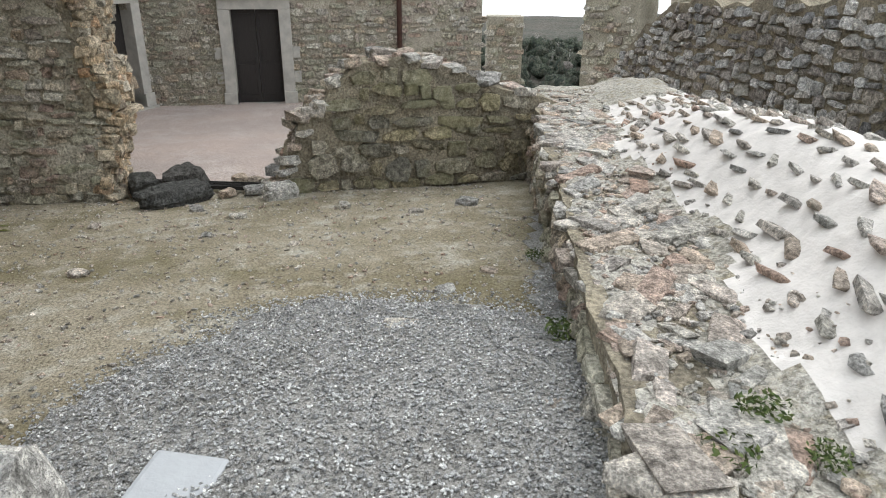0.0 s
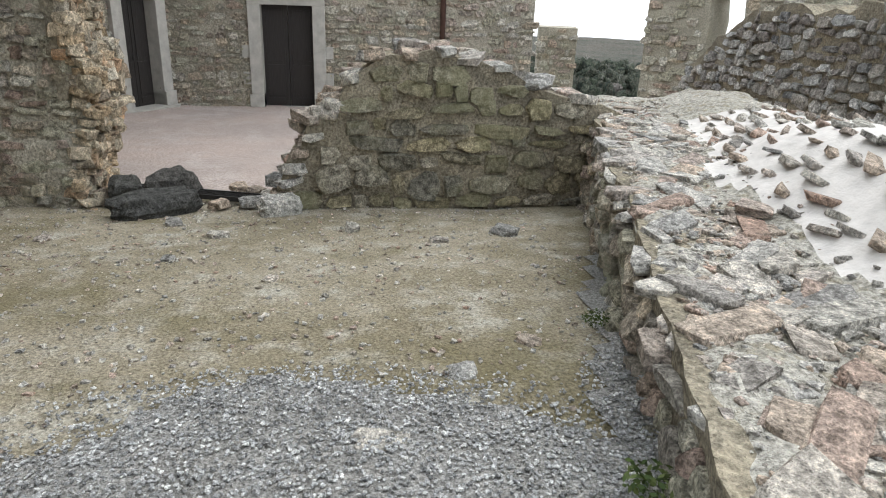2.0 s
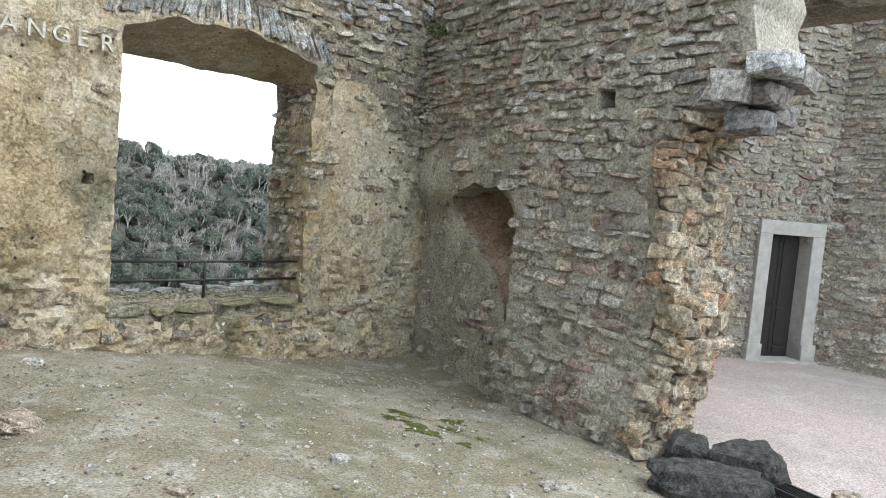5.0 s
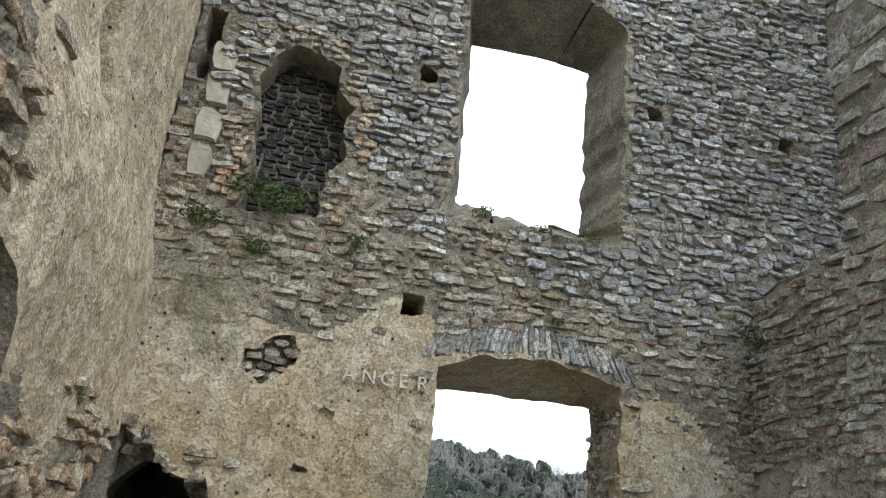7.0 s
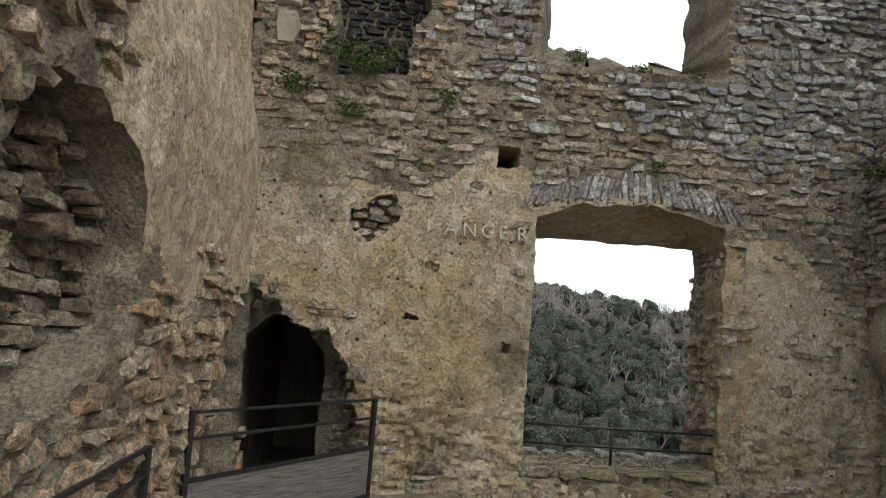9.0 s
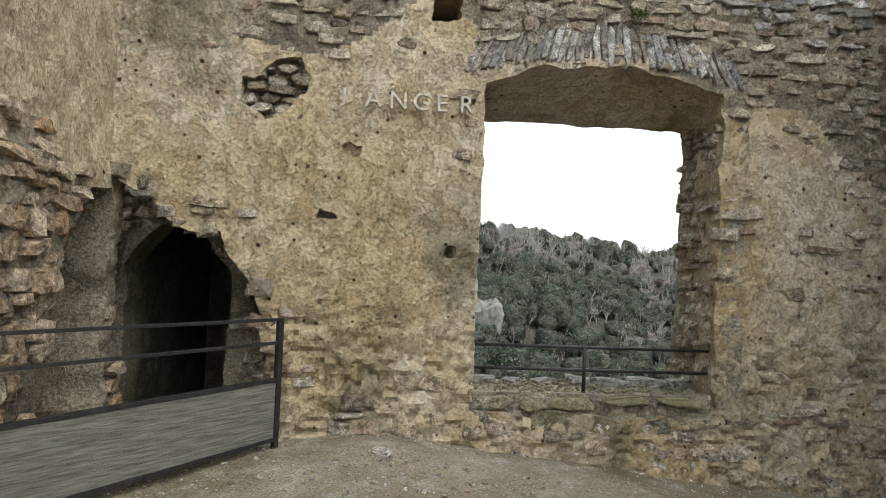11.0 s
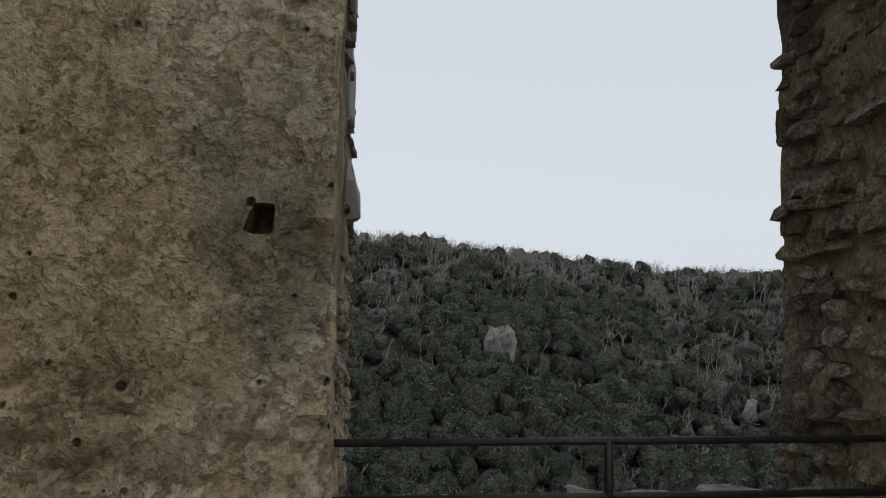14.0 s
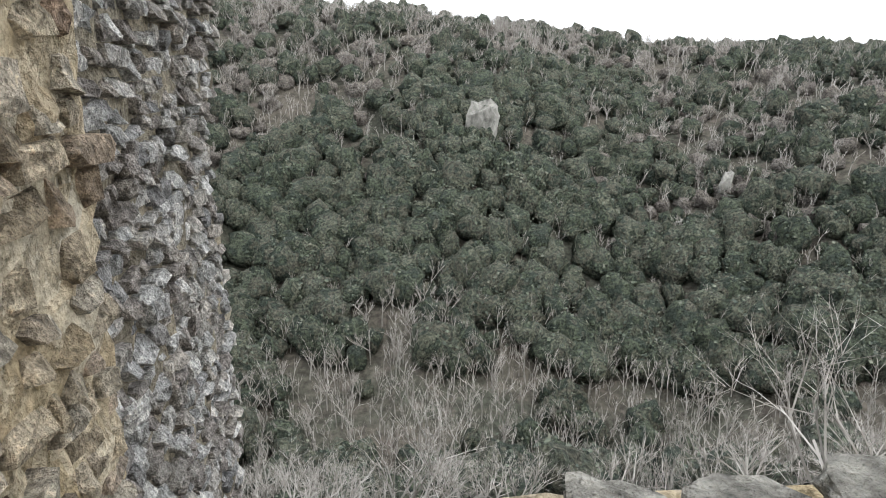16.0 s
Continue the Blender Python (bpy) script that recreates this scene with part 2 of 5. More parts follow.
# ---- mesh helpers ----
def mesh_ob(name, verts, faces, material, parent=None, label="", smooth=False):
    me = bpy.data.meshes.new(name)
    me.from_pydata([tuple(v) for v in verts], [], faces)
    me.validate()
    me.materials.append(material)
    if smooth:
        for p in me.polygons:
            p.use_smooth = True
    ob = new(name, me)
    if parent:
        ob.parent = parent
    return tagged(ob, label)


def part(name, bm, material, parent, label="", smooth=False):
    me = bpy.data.meshes.new(name)
    bm.to_mesh(me)
    bm.free()
    me.materials.append(material)
    for p in me.polygons:
        p.use_smooth = smooth
    ob = new(name, me)
    ob.parent = parent
    return tagged(ob, label)


def thing(name, label, category, loc=(0, 0, 0), group="", kind=""):
    ob = new(name)
    ob.location = loc
    return tagged(ob, label, category, group, kind)


def block(bm, x0, y0, z0, x1, y1, z1, bevel=0.0):
    r = bmesh.ops.create_cube(bm, size=1)
    mat = Matrix.Translation(((x0 + x1) / 2, (y0 + y1) / 2, (z0 + z1) / 2)) @ Matrix.Diagonal((x1 - x0, y1 - y0, z1 - z0, 1))
    bmesh.ops.transform(bm, matrix=mat, verts=r["verts"])
    if bevel:
        es = list({e for v in r["verts"] for e in v.link_edges})
        bmesh.ops.bevel(bm, geom=es, offset=bevel, segments=2, affect="EDGES", profile=0.6)
    return bm


def boxm(*a):
    return block(bmesh.new(), *a)


def rod(bm, a, b, r, r2=None, seg=8):
    a, b = Vector(a), Vector(b)
    d = b - a
    m = Matrix.Translation((a + b) / 2) @ d.to_track_quat("Z", "Y").to_matrix().to_4x4()
    bmesh.ops.create_cone(bm, cap_ends=True, segments=seg, radius1=r, radius2=r if r2 is None else r2, depth=d.length, matrix=m)
    return bm


def rock_mesh(name, rng, material, squash=0.35, pts=16, detail=0):
    """An irregular broken stone inside a unit box."""
    bm = bmesh.new()
    for sx in (-1, 1):
        for sy in (-1, 1):
            for sz in (-1, 1):
                bm.verts.new((sx * rng.uniform(0.3, 0.5), sy * rng.uniform(0.28, 0.5), sz * rng.uniform(0.25, 0.5)))
    for _ in range(pts - 8):
        v = Vector([rng.gauss(0, 1) for _ in range(3)]).normalized()
        v = Vector([max(-0.5, min(0.5, c * 0.62)) for c in v])
        bm.verts.new(v)
    r = bmesh.ops.convex_hull(bm, input=bm.verts)
    bmesh.ops.delete(bm, geom=[v for v in bm.verts if not v.link_faces], context="VERTS")
    if detail:
        bmesh.ops.subdivide_edges(bm, edges=bm.edges[:], cuts=detail, use_grid_fill=True)
        for v in bm.verts:
            v.co += v.co.normalized() * (0.09 * noise.noise(v.co * 3.5 + Vector((0, 3, pts))) + 0.05 * noise.noise(v.co * 9))
    bmesh.ops.recalc_face_normals(bm, faces=bm.faces)
    me = bpy.data.meshes.new(name)
    bm.to_mesh(me)
    bm.free()
    me.materials.append(material)
    return me


def masonry_mesh(name, rng, material):
    """A laid stone: an irregular polygon with broken arrises and a split, uneven face, inside a unit box."""
    n = rng.choice((6, 7, 8, 9))
    ring = []
    for i in range(n):
        a = 2 * math.pi * (i + rng.uniform(-0.3, 0.3)) / n
        c, q = math.cos(a), math.sin(a)
        k = min(0.5 / max(abs(c), abs(q)) * rng.uniform(0.84, 1.0), 0.64)
        ring.append((max(-0.5, min(0.5, c * k)), max(-0.5, min(0.5, q * k))))
    tx, ty = rng.uniform(-0.14, 0.14), rng.uniform(-0.2, 0.08)
    v = [(x, y, -0.5) for x, y in ring] + [(x, y, 0.24 + rng.uniform(-0.08, 0.08)) for x, y in ring]
    for x, y in ring:
        k = rng.uniform(0.84, 0.97)
        v.append((x * k, y * k, 0.4 + tx * x * 2 + ty * y * 2 + rng.uniform(-0.06, 0.06)))
    v += [(x * 0.45 + rng.uniform(-0.08, 0.08), y * 0.45 + rng.uniform(-0.08, 0.08), 0.43 + tx * x + ty * y + rng.uniform(-0.09, 0.09)) for x, y in ring[::2]]
    m = len(ring[::2])
    f = []
    for i in range(n):
        j = (i + 1) % n
        f += [(i, j, n + j, n + i), (n + i, n + j, 2 * n + j, 2 * n + i)]
        a, b = 3 * n + (i // 2) % m, 3 * n + (j // 2 if j else 0) % m
        f.append((2 * n + i, 2 * n + j, a) if a == b else (2 * n + i, 2 * n + j, b, a))
    f.append(tuple(range(3 * n, 3 * n + m)))
    me = bpy.data.meshes.new(name)
    me.from_pydata(v, [], f)
    me.materials.append(material)
    return me


STONE_SETS, LAID_SETS = {}, {}


def laid_set(material):
    if material.name not in LAID_SETS:
        rng = random.Random(len(LAID_SETS) + 13)
        LAID_SETS[material.name] = [masonry_mesh("stone", rng, material) for _ in range(26)]
    return LAID_SETS[material.name]



def stone_set(material):
    if material.name not in STONE_SETS:
        rng = random.Random(len(STONE_SETS) + 3)
        STONE_SETS[material.name] = [rock_mesh("stone", rng, material, pts=rng.choice((12, 14, 16))) for _ in range(9)]
    return STONE_SETS[material.name]


def in_poly(u, v, poly):
    c, j = False, len(poly) - 1
    for i in range(len(poly)):
        (a, b), (p, q) = poly[i], poly[j]
        if (b > v) != (q > v) and u < (p - a) * (v - b) / (q - b) + a:
            c = not c
        j = i
    return c


def to_poly(u, v, poly):
    """The nearest point on a polygon's outline, and its distance."""
    best, at = 1e9, (u, v)
    for i in range(len(poly)):
        (a, b), (p, q) = poly[i - 1], poly[i]
        d = (p - a) ** 2 + (q - b) ** 2
        t = max(0, min(1, ((u - a) * (p - a) + (v - b) * (q - b)) / d)) if d else 0
        x, y = a + t * (p - a), b + t * (q - b)
        e = math.hypot(u - x, v - y)
        if e < best:
            best, at = e, (x, y)
    return at, best


def arch(u0, u1, v0, spring, top, n=8):
    """An opening with a segmental or round head."""
    pts = [(u0, v0), (u0, spring)]
    pts += [(u0 + (u1 - u0) * i / n, spring + (top - spring) * math.sin(math.pi * i / n)) for i in range(1, n)]
    return pts + [(u1, spring), (u1, v0)]


def mirror(poly, width):
    return [(width - u, v) for u, v in poly]


def rough_poly(poly, amount, step=0.16, seed=1):
    rng, out = random.Random(seed), []
    for i in range(len(poly)):
        (a, b), (p, q) = poly[i - 1], poly[i]
        n = max(1, int(math.hypot(p - a, q - b) / step))
        for k in range(n):
            t = k / n
            out.append((a + (p - a) * t + rng.uniform(-amount, amount), b + (q - b) * t + rng.uniform(-amount, amount)))
    return out


def smooth(a, b, t):
    t = max(0.0, min(1.0, (t - a) / (b - a)))
    return t * t * (3 - 2 * t)


class Wall:
    """A thick masonry wall in a frame of its own: u along it, v up, w out of its face."""

    def __init__(self, name, label, origin, along, width, low, high, thick, material, cell=0.12, holes=(), relief=0.03, warp=None, seed=0, back_warp=None, rubble=None):
        u = Vector((*along, 0)).normalized()
        w = Vector((u.y, -u.x, 0))
        self.m = Matrix.Translation(origin) @ Matrix((u, Vector((0, 0, 1)), w)).transposed().to_4x4()
        self.width, self.low, self.high, self.holes, self.warp, self.relief, self.seed, self.rubble = width, low, high, holes, warp, relief, seed, rubble
        nu, nv = max(2, round(width / cell)), max(2, round((high - low) / cell))
        du, dv = width / nu, (high - low) / nv
        state = {}
        for i in range(nu):
            for j in range(nv):
                s = 0
                for k, (poly, depth) in enumerate(holes):
                    if in_poly((i + 0.5) * du, low + (j + 0.5) * dv, poly):
                        s = k + 1
                state[i, j] = s
        verts, index, faces = [], {}, []

        def vert(i, j, layer):
            key = (i, j, layer)
            if key not in index:
                p, q = i * du, low + j * dv
                near = {state[a, b] for a in (i - 1, i) for b in (j - 1, j) if (a, b) in state}
                ks = [s for s in near if s]
                if ks and (0 in near or len(ks) > 1):
                    (p2, q2), d = to_poly(p, q, holes[ks[0] - 1][0])
                    if d < cell * 1.6:
                        p, q = p2, q2
                front = layer == 0
                d = 0.0
                if not front:
                    deep = thick if layer == -1 else holes[layer - 1][1]
                    d = -(deep(p, q) if callable(deep) else deep)
                d += self.bulge(p, q) if front else 0.06 * noise.noise((p * 2.1, q * 2.3, seed + 9.1))
                if not front and back_warp:
                    p, q = back_warp(p, q)
                index[key] = len(verts)
                verts.append(self.place(p, q, d))
            return index[key]

        def quad(a, b, la, lb):
            faces.append((vert(*a, la), vert(*b, la), vert(*b, lb), vert(*a, lb)))

        for (i, j), s in state.items():
            ring = ((i, j), (i + 1, j), (i + 1, j + 1), (i, j + 1))
            depth = holes[s - 1][1] if s else None
            if not s:
                faces.append(tuple(vert(*c, 0) for c in ring))
            elif depth:
                faces.append(tuple(vert(*c, s) for c in ring))
            if not s or depth:
                faces.append(tuple(vert(*c, -1) for c in reversed(ring)))
            for (di, dj), (a, b) in (((0, -1), (ring[0], ring[1])), ((1, 0), (ring[1], ring[2])), ((0, 1), (ring[2], ring[3])), ((-1, 0), (ring[3], ring[0]))):
                o = state.get((i + di, j + dj), -1)
                if s == 0 and o == -1:
                    quad(b, a, 0, -1)
                elif s == 0 and o > 0:
                    quad(b, a, 0, o if holes[o - 1][1] else -1)
                elif s > 0 and o == -1 and depth:
                    quad(b, a, s, -1)
        self.ob = tagged(mesh_ob(name, verts, faces, material, smooth=True), label, "wall", kind="structure")
        self.ob.data.set_sharp_from_angle(angle=radians(42))

    def swell(self, u, v):
        return self.relief * noise.noise((u * 1.3, v * 1.3, self.seed))

    def bulge(self, u, v):
        s = self.seed
        k = self.rubble(u, v) if self.rubble else 0
        lump = 0.0
        if k > 0.02:
            w = 0.5 * noise.noise((u * 4, v * 4, s + 2.0))
            near, cells = noise.voronoi((u * 6.5 + w, v * 11 + w, s * 3.1))
            gap = near[1] - near[0]
            lump = k * (0.05 * (smooth(0.0, 0.16, gap) - 0.8) + 0.028 * noise.noise((cells[0][0] * 3.7, cells[0][1] * 3.7, s)))
        return lump + self.relax(u, v)

    def relax(self, u, v):
        s = self.seed
        return self.relief * (noise.noise((u * 1.3, v * 1.3, s)) + 0.8 * noise.noise((u * 5, v * 5, s + 4.0)) + 0.5 * noise.noise((u * 11, v * 11, s + 7.0)))

    def place(self, u, v, w):
        if self.warp:
            u, v, w = self.warp(u, v, w)
        return self.m @ Vector((u, v, w))

    def stones(self, material, heights, widths, centre, keep=None, proud=(0.0, 0.035), part_limit=240, seed=1, gap=0.93, name="stone", area=None, rest_name="rubble", tilt=5):
        """Courses of rubble over the face; keep(u, v) is the share of stones that show there."""
        rng, laid = random.Random(seed), []
        u0, u1, v0, v1 = area or (0, self.width, self.low, self.high)
        v = v0
        while v < v1:
            h = rng.uniform(*heights)
            u = u0 - rng.uniform(0, widths[1])
            while u < u1:
                wd = rng.uniform(*widths) * rng.choice((0.6, 1, 1, 1.3))
                hh = h * rng.choice((1, 1, 1, 0.8, 0.6, 1.25))
                cu, cv = u + wd / 2, v + h / 2 + rng.uniform(-0.25, 0.25) * h
                u += wd
                if cu < u0 + 0.03 or cu > u1 - 0.03 or cv + hh / 2 > self.high:
                    continue
                if any(in_poly(cu + a * wd * 0.4, cv + b * hh * 0.4, poly) for poly, _ in self.holes for a in (-1, 0, 1) for b in (-1, 0, 1)):
                    continue
                if keep and rng.random() > keep(cu, cv):
                    continue
                laid.append((cu, cv, wd * gap, hh * gap * 0.97))
            v += h
        laid.sort(key=lambda s: (s[0] - centre[0]) ** 2 + (s[1] - centre[1]) ** 2)
        self.lay(laid, material, proud, part_limit, rng, name, rest_name, tilt)

    def lay(self, laid, material, proud, part_limit, rng, name="stone", rest_name="rubble", tilt=5):
        shapes = laid_set(material)
        rv, rf = [], []
        for k, (cu, cv, wd, hh, *turn) in enumerate(laid):
            depth = min(rng.uniform(0.14, 0.22), 0.03 + 1.1 * min(wd, hh))
            at = self.place(cu, cv, rng.uniform(*proud) + self.swell(cu, cv) - depth / 2 + 0.034)
            a = turn[0] if turn else radians(rng.uniform(-tilt, tilt))
            m = Matrix.Translation(at) @ self.m.to_3x3().to_4x4() @ Matrix.Rotation(a, 4, "Z") @ Matrix.Rotation(radians(rng.uniform(-5, 5)), 4, "Y") @ Matrix.Diagonal((wd * 1.03, hh * 1.03, depth, 1))
            me = rng.choice(shapes)
            if k < part_limit:
                o = new(name, me)
                o.parent = self.ob
                o.matrix_basis = m
            else:
                n0 = len(rv)
                rv += [m @ q.co for q in me.vertices]
                rf += [tuple(n0 + i for i in p.vertices) for p in me.polygons]
        if rv:
            tagged(mesh_ob(rest_name, rv, rf, material, self.ob), kind="stuff")


def heap(name, label, places, material, parent=None, category="stones", small=False):
    """Many small loose stones as one object: places are (x, y, z, size)."""
    rng, rv, rf = random.Random(len(places)), [], []
    shapes = [rock_mesh("chip", rng, material, pts=8) for _ in range(8)] if small else stone_set(material)
    for x, y, z, s in places:
        me = rng.choice(shapes)
        m = pose(x, y, z, rng.uniform(-20, 20), rng.uniform(-20, 20), rng.uniform(0, 360)) @ Matrix.Diagonal((s * rng.uniform(0.8, 1.5), s, s * rng.uniform(0.35, 0.7), 1))
        n0 = len(rv)
        rv += [m @ q.co for q in me.vertices]
        rf += [tuple(n0 + i for i in p.vertices) for p in me.polygons]
    return tagged(mesh_ob(name, rv, rf, material, parent), label, category, kind="stuff")


def rock(name, label, at, size, material, turn=0, seed=1, category="stone", tilt=0, group="", detail=4):
    me = rock_mesh(name, random.Random(seed), material, pts=26 if detail > 2 else 14, detail=detail)
    if detail < 3:
        for v in me.vertices:
            k = 0.85 - 0.3 * v.co.z
            lift = 0.25 * noise.noise(v.co * 2.2 + Vector((seed, 0, 0)))
            v.co = Vector((v.co.x * k + lift * 0.5 + 0.12 * v.co.z, v.co.y * k, v.co.z + lift))
    o = new(name, me)
    o.matrix_basis = pose(*at, tilt, 0, turn) @ Matrix.Diagonal((*size, 1))
    return tagged(o, label, category, group)


# ---- ground ----
def land(x, y):
    """Height of the ground: the sloping yard, the court, the cliff and the valley beyond."""
    yard = 0.516 - 0.1327 * (max(-8, x) - 0.77) - 0.0166 * (y - 1.4)
    near = smooth(4.0, 7.0, y) * smooth(1.6, -0.8, x)
    yard -= near * 0.42
    court = -0.12 - 0.04 * (x - 5.6)
    z = yard + (court - yard) * smooth(4.9, 6.0, x) if x > 4.9 else yard
    z = max(z, -0.75)
    z -= 1.2 * smooth(-1.2, -3.5, y) * smooth(-3, 0, x)
    out = max(smooth(9.6, 88, y), smooth(17, 80, x), 0)
    z -= 40 * out
    if y > 9.6:
        z -= 9 * smooth(9.7, 14.5, y)
    r = math.hypot(x, y)
    az = math.degrees(math.atan2(x, y))
    top = 68 - 15 * max(0, min(1, (az + 5) / 37)) - 34 * smooth(45, 96, az)
    rise = smooth(75, 225, r * (1 + 0.05 * math.sin(az * 0.21)))
    if y > 0 or x > 20:
        z += top * rise * max(smooth(9.6, 60, y), smooth(20, 70, x))
        z += 3 * smooth(60, 120, r) * noise.noise((x * 0.018, y * 0.018, 2.2)) * smooth(100, 160, r)
    return z


def axis(lo, a, b, hi, fine, grow):
    out, v, s = [], a, fine
    while v < b:
        out.append(v)
        v += fine
    while v < hi:
        out.append(v)
        s *= grow
        v += s
    out.append(hi)
    v, s = a, fine
    while v > lo:
        s *= grow
        v -= s
        out.insert(0, max(v, lo))
    return out


xs, ys = axis(-300, -5, 14, 420, 0.16, 1.09), axis(-300, -3, 10.5, 420, 0.16, 1.09)
gv, gf = [], []
for y in ys:
    for x in xs:
        bump = 0.035 * noise.noise((x * 0.9, y * 0.9, 0.3)) + 0.016 * noise.noise((x * 4, y * 4, 1.3)) if abs(x) < 16 and abs(y) < 12 else 0
        gv.append((x, y, land(x, y) + bump * (0.4 if x > 6 else 1)))
nx = len(xs)
for j in range(len(ys) - 1):
    for i in range(nx - 1):
        k = j * nx + i
        gf.append((k, k + 1, k + nx + 1, k + nx))
ground = tagged(mesh_ob("ground", gv, gf, DIRT, smooth=True), "trodden ochre earth of the ruined hall and wooded valley slopes", "ground", kind="structure")
ground.data.materials.append(HILL)
for p in ground.data.polygons:
    c = p.center
    if c.y > 9.9 or c.x > 18 or c.y < -9 or c.x < -12:
        p.material_index = 1


def sheet(name, label, cat, x0, x1, y0, y1, step, inside, lift, material):
    vs, fs, idx = [], [], {}

    def at(i, j):
        if (i, j) not in idx:
            x, y = x0 + i * step, y0 + j * step
            idx[i, j] = len(vs)
            bump = 0.035 * noise.noise((x * 0.9, y * 0.9, 0.3)) + 0.016 * noise.noise((x * 4, y * 4, 1.3))
            vs.append((x, y, land(x, y) + bump * (0.4 if x > 6 else 1) + lift(x, y)))
        return idx[i, j]
    for i in range(int((x1 - x0) / step)):
        for j in range(int((y1 - y0) / step)):
            if inside(x0 + (i + 0.5) * step, y0 + (j + 0.5) * step):
                fs.append((at(i, j), at(i + 1, j), at(i + 1, j + 1), at(i, j + 1)))
    return tagged(mesh_ob(name, vs, fs, material, smooth=True), label, cat, kind="structure")


court = sheet("paving_court", "pinkish compacted paving of the outer court", "paving", 5.3, 14.2, -3, 9, 0.2,
              lambda x, y: x > 5.5 + 0.12 * math.sin(y * 3) and y < 5.8 + (13.15 - x) * 0.55 and (y < 6.2 or x > 6.7), lambda x, y: 0.03, PINK)


def gravel_at(x, y):
    """How far inside the spread of grey gravel a place lies."""
    wob = 0.25 * noise.noise((x * 1.2, y * 1.2, 5))
    a = 1 - ((x + 2.2) / 2.6) ** 2 - ((y - 2.0) / 1.75) ** 2 + wob
    b = 1 - ((x - 3.0) / 2.6) ** 2 - ((y - 8.2) / 0.3) ** 2 + wob
    c = 0.75 - abs(y - (0.72 - 0.27 * x)) / 0.36 + 2 * wob - smooth(1.5, 4.2, x)
    return max(a, b, c - 0.2 if -1.5 < x < 4.2 else -1)


gravel = sheet("gravel_bed", "spread of crushed grey gravel over the earth", "gravel", -6, 6, -0.8, 8.5, 0.1,
               lambda x, y: gravel_at(x, y) > 0.1 and y < 6, lambda x, y: 0.004 + 0.035 * min(1, max(0, gravel_at(x, y)) * 2), GRAVEL_BED)

# ---- the window wall ----
WIN = rough_poly(arch(3.13, 5.22, 0.5, 3.27, 3.47), 0.03, 0.13, 3)
UPWIN = rough_poly(arch(3.07, 5.2, 4.95, 8.05, 8.38), 0.035, 0.16, 4)
UPNICHE = rough_poly([(0.85, 4.6), (0.9, 5.0), (0.78, 6.15), (0.9, 6.5), (1.1, 6.68), (1.45, 6.6), (1.62, 6.5), (1.66, 6.2), (1.86, 6.0), (1.78, 5.75), (1.88, 5.4), (1.7, 5.2), (1.66, 4.85), (1.64, 4.6)], 0.035, 0.12, 5)
CAVE = rough_poly([(-0.05, -1.2), (-0.05, 2.36), (0.2, 2.3), (0.51, 2.2), (0.63, 1.95), (1.04, 1.87), (1.15, 1.77), (1.34, 1.5), (1.4, 1.25), (1.45, 0.9), (1.5, 0.6), (1.52, -1.2)], 0.045, 0.1, 6)
RECESS = rough_poly([(1.21, 2.96), (1.4, 2.8), (1.6, 2.95), (1.74, 3.15), (1.66, 3.33), (1.4, 3.3), (1.3, 3.18), (1.2, 3.12)], 0.04, 0.08, 8)
def hatch(u, v, s, seed):
    return rough_poly([(u - s, v - s), (u + s, v - s), (u + s, v + s), (u - s, v + s)], 0.018, 0.05, seed)


def north_back(u, v):
    """The reveals: lintels drop and the upper sill climbs towards the outer face."""
    if 3.0 < u < 5.35 and 3.0 < v < 3.75:
        v = 3.1 + (v - 3.0) * 0.12 + 0.04 * noise.noise((u * 4, 0.3, 0.7))
    if 2.9 < u < 5.4 and 4.7 < v < 5.7:
        v = 5.4 + (v - 4.7) * 0.25 + 0.14 * noise.noise((u * 2.6, 1.5, 0.2)) + 0.08 * noise.noise((u * 9, 1.5, 0.2))
    if 2.9 < u < 5.4 and 7.9 < v < 8.6:
        v = 7.93 + (v - 7.9) * 0.1
    if 4.7 < v < 8.6:
        if 2.7 < u < 3.6:
            u += 0.28
        if 4.7 < u < 5.5:
            u -= 0.1
    if 0.4 < v < 3.75 and 4.8 < u < 5.5:
        u += 0.12
    return u, v


north_holes = [(WIN, None), (UPWIN, None), (UPNICHE, 0.55), (CAVE, None), (RECESS, 0.16), (hatch(2.8, 3.86, 0.12, 1), None), (hatch(2.65, 6.67, 0.1, 2), 0.4),
               (hatch(5.64, 6.83, 0.1, 3), 0.4), (hatch(7.55, 6.8, 0.1, 4), 0.4), (rough_poly([(1.8, 2.04), (1.97, 2.05), (1.95, 2.11), (1.83, 2.12)], 0.015, 0.05, 5), 0.15), (hatch(2.91, 1.82, 0.05, 6), 0.2), (rough_poly([(1.98, 2.57), (2.15, 2.56), (2.18, 2.66), (2.0, 2.68)], 0.02, 0.06, 7), 0.05),
               (rough_poly([(0.1, 6.0), (0.26, 6.0), (0.28, 6.9), (0.1, 6.9)], 0.03, 0.15, 9), 0.5)]
def bare(u, v):
    """Where the plaster has fallen from the window wall."""
    n = noise.noise((u * 0.8, v * 0.8, 3.3)) * 0.6
    upper = smooth(3.3, 4.1, v + n + max(0, u - 4.0) * 0.35)
    right = smooth(5.6, 6.6, u + n) * smooth(0.9, 2.6, v + n) * 0.9
    foot = smooth(1.25, 0.7, v + n * 1.1) * smooth(0.8, 1.6, u) * 0.42
    rim = smooth(0.32, 0.06, min(to_poly(u, v, WIN)[1], to_poly(u, v, CAVE)[1])) * 0.48
    return max(upper, right * 0.5, foot, rim)


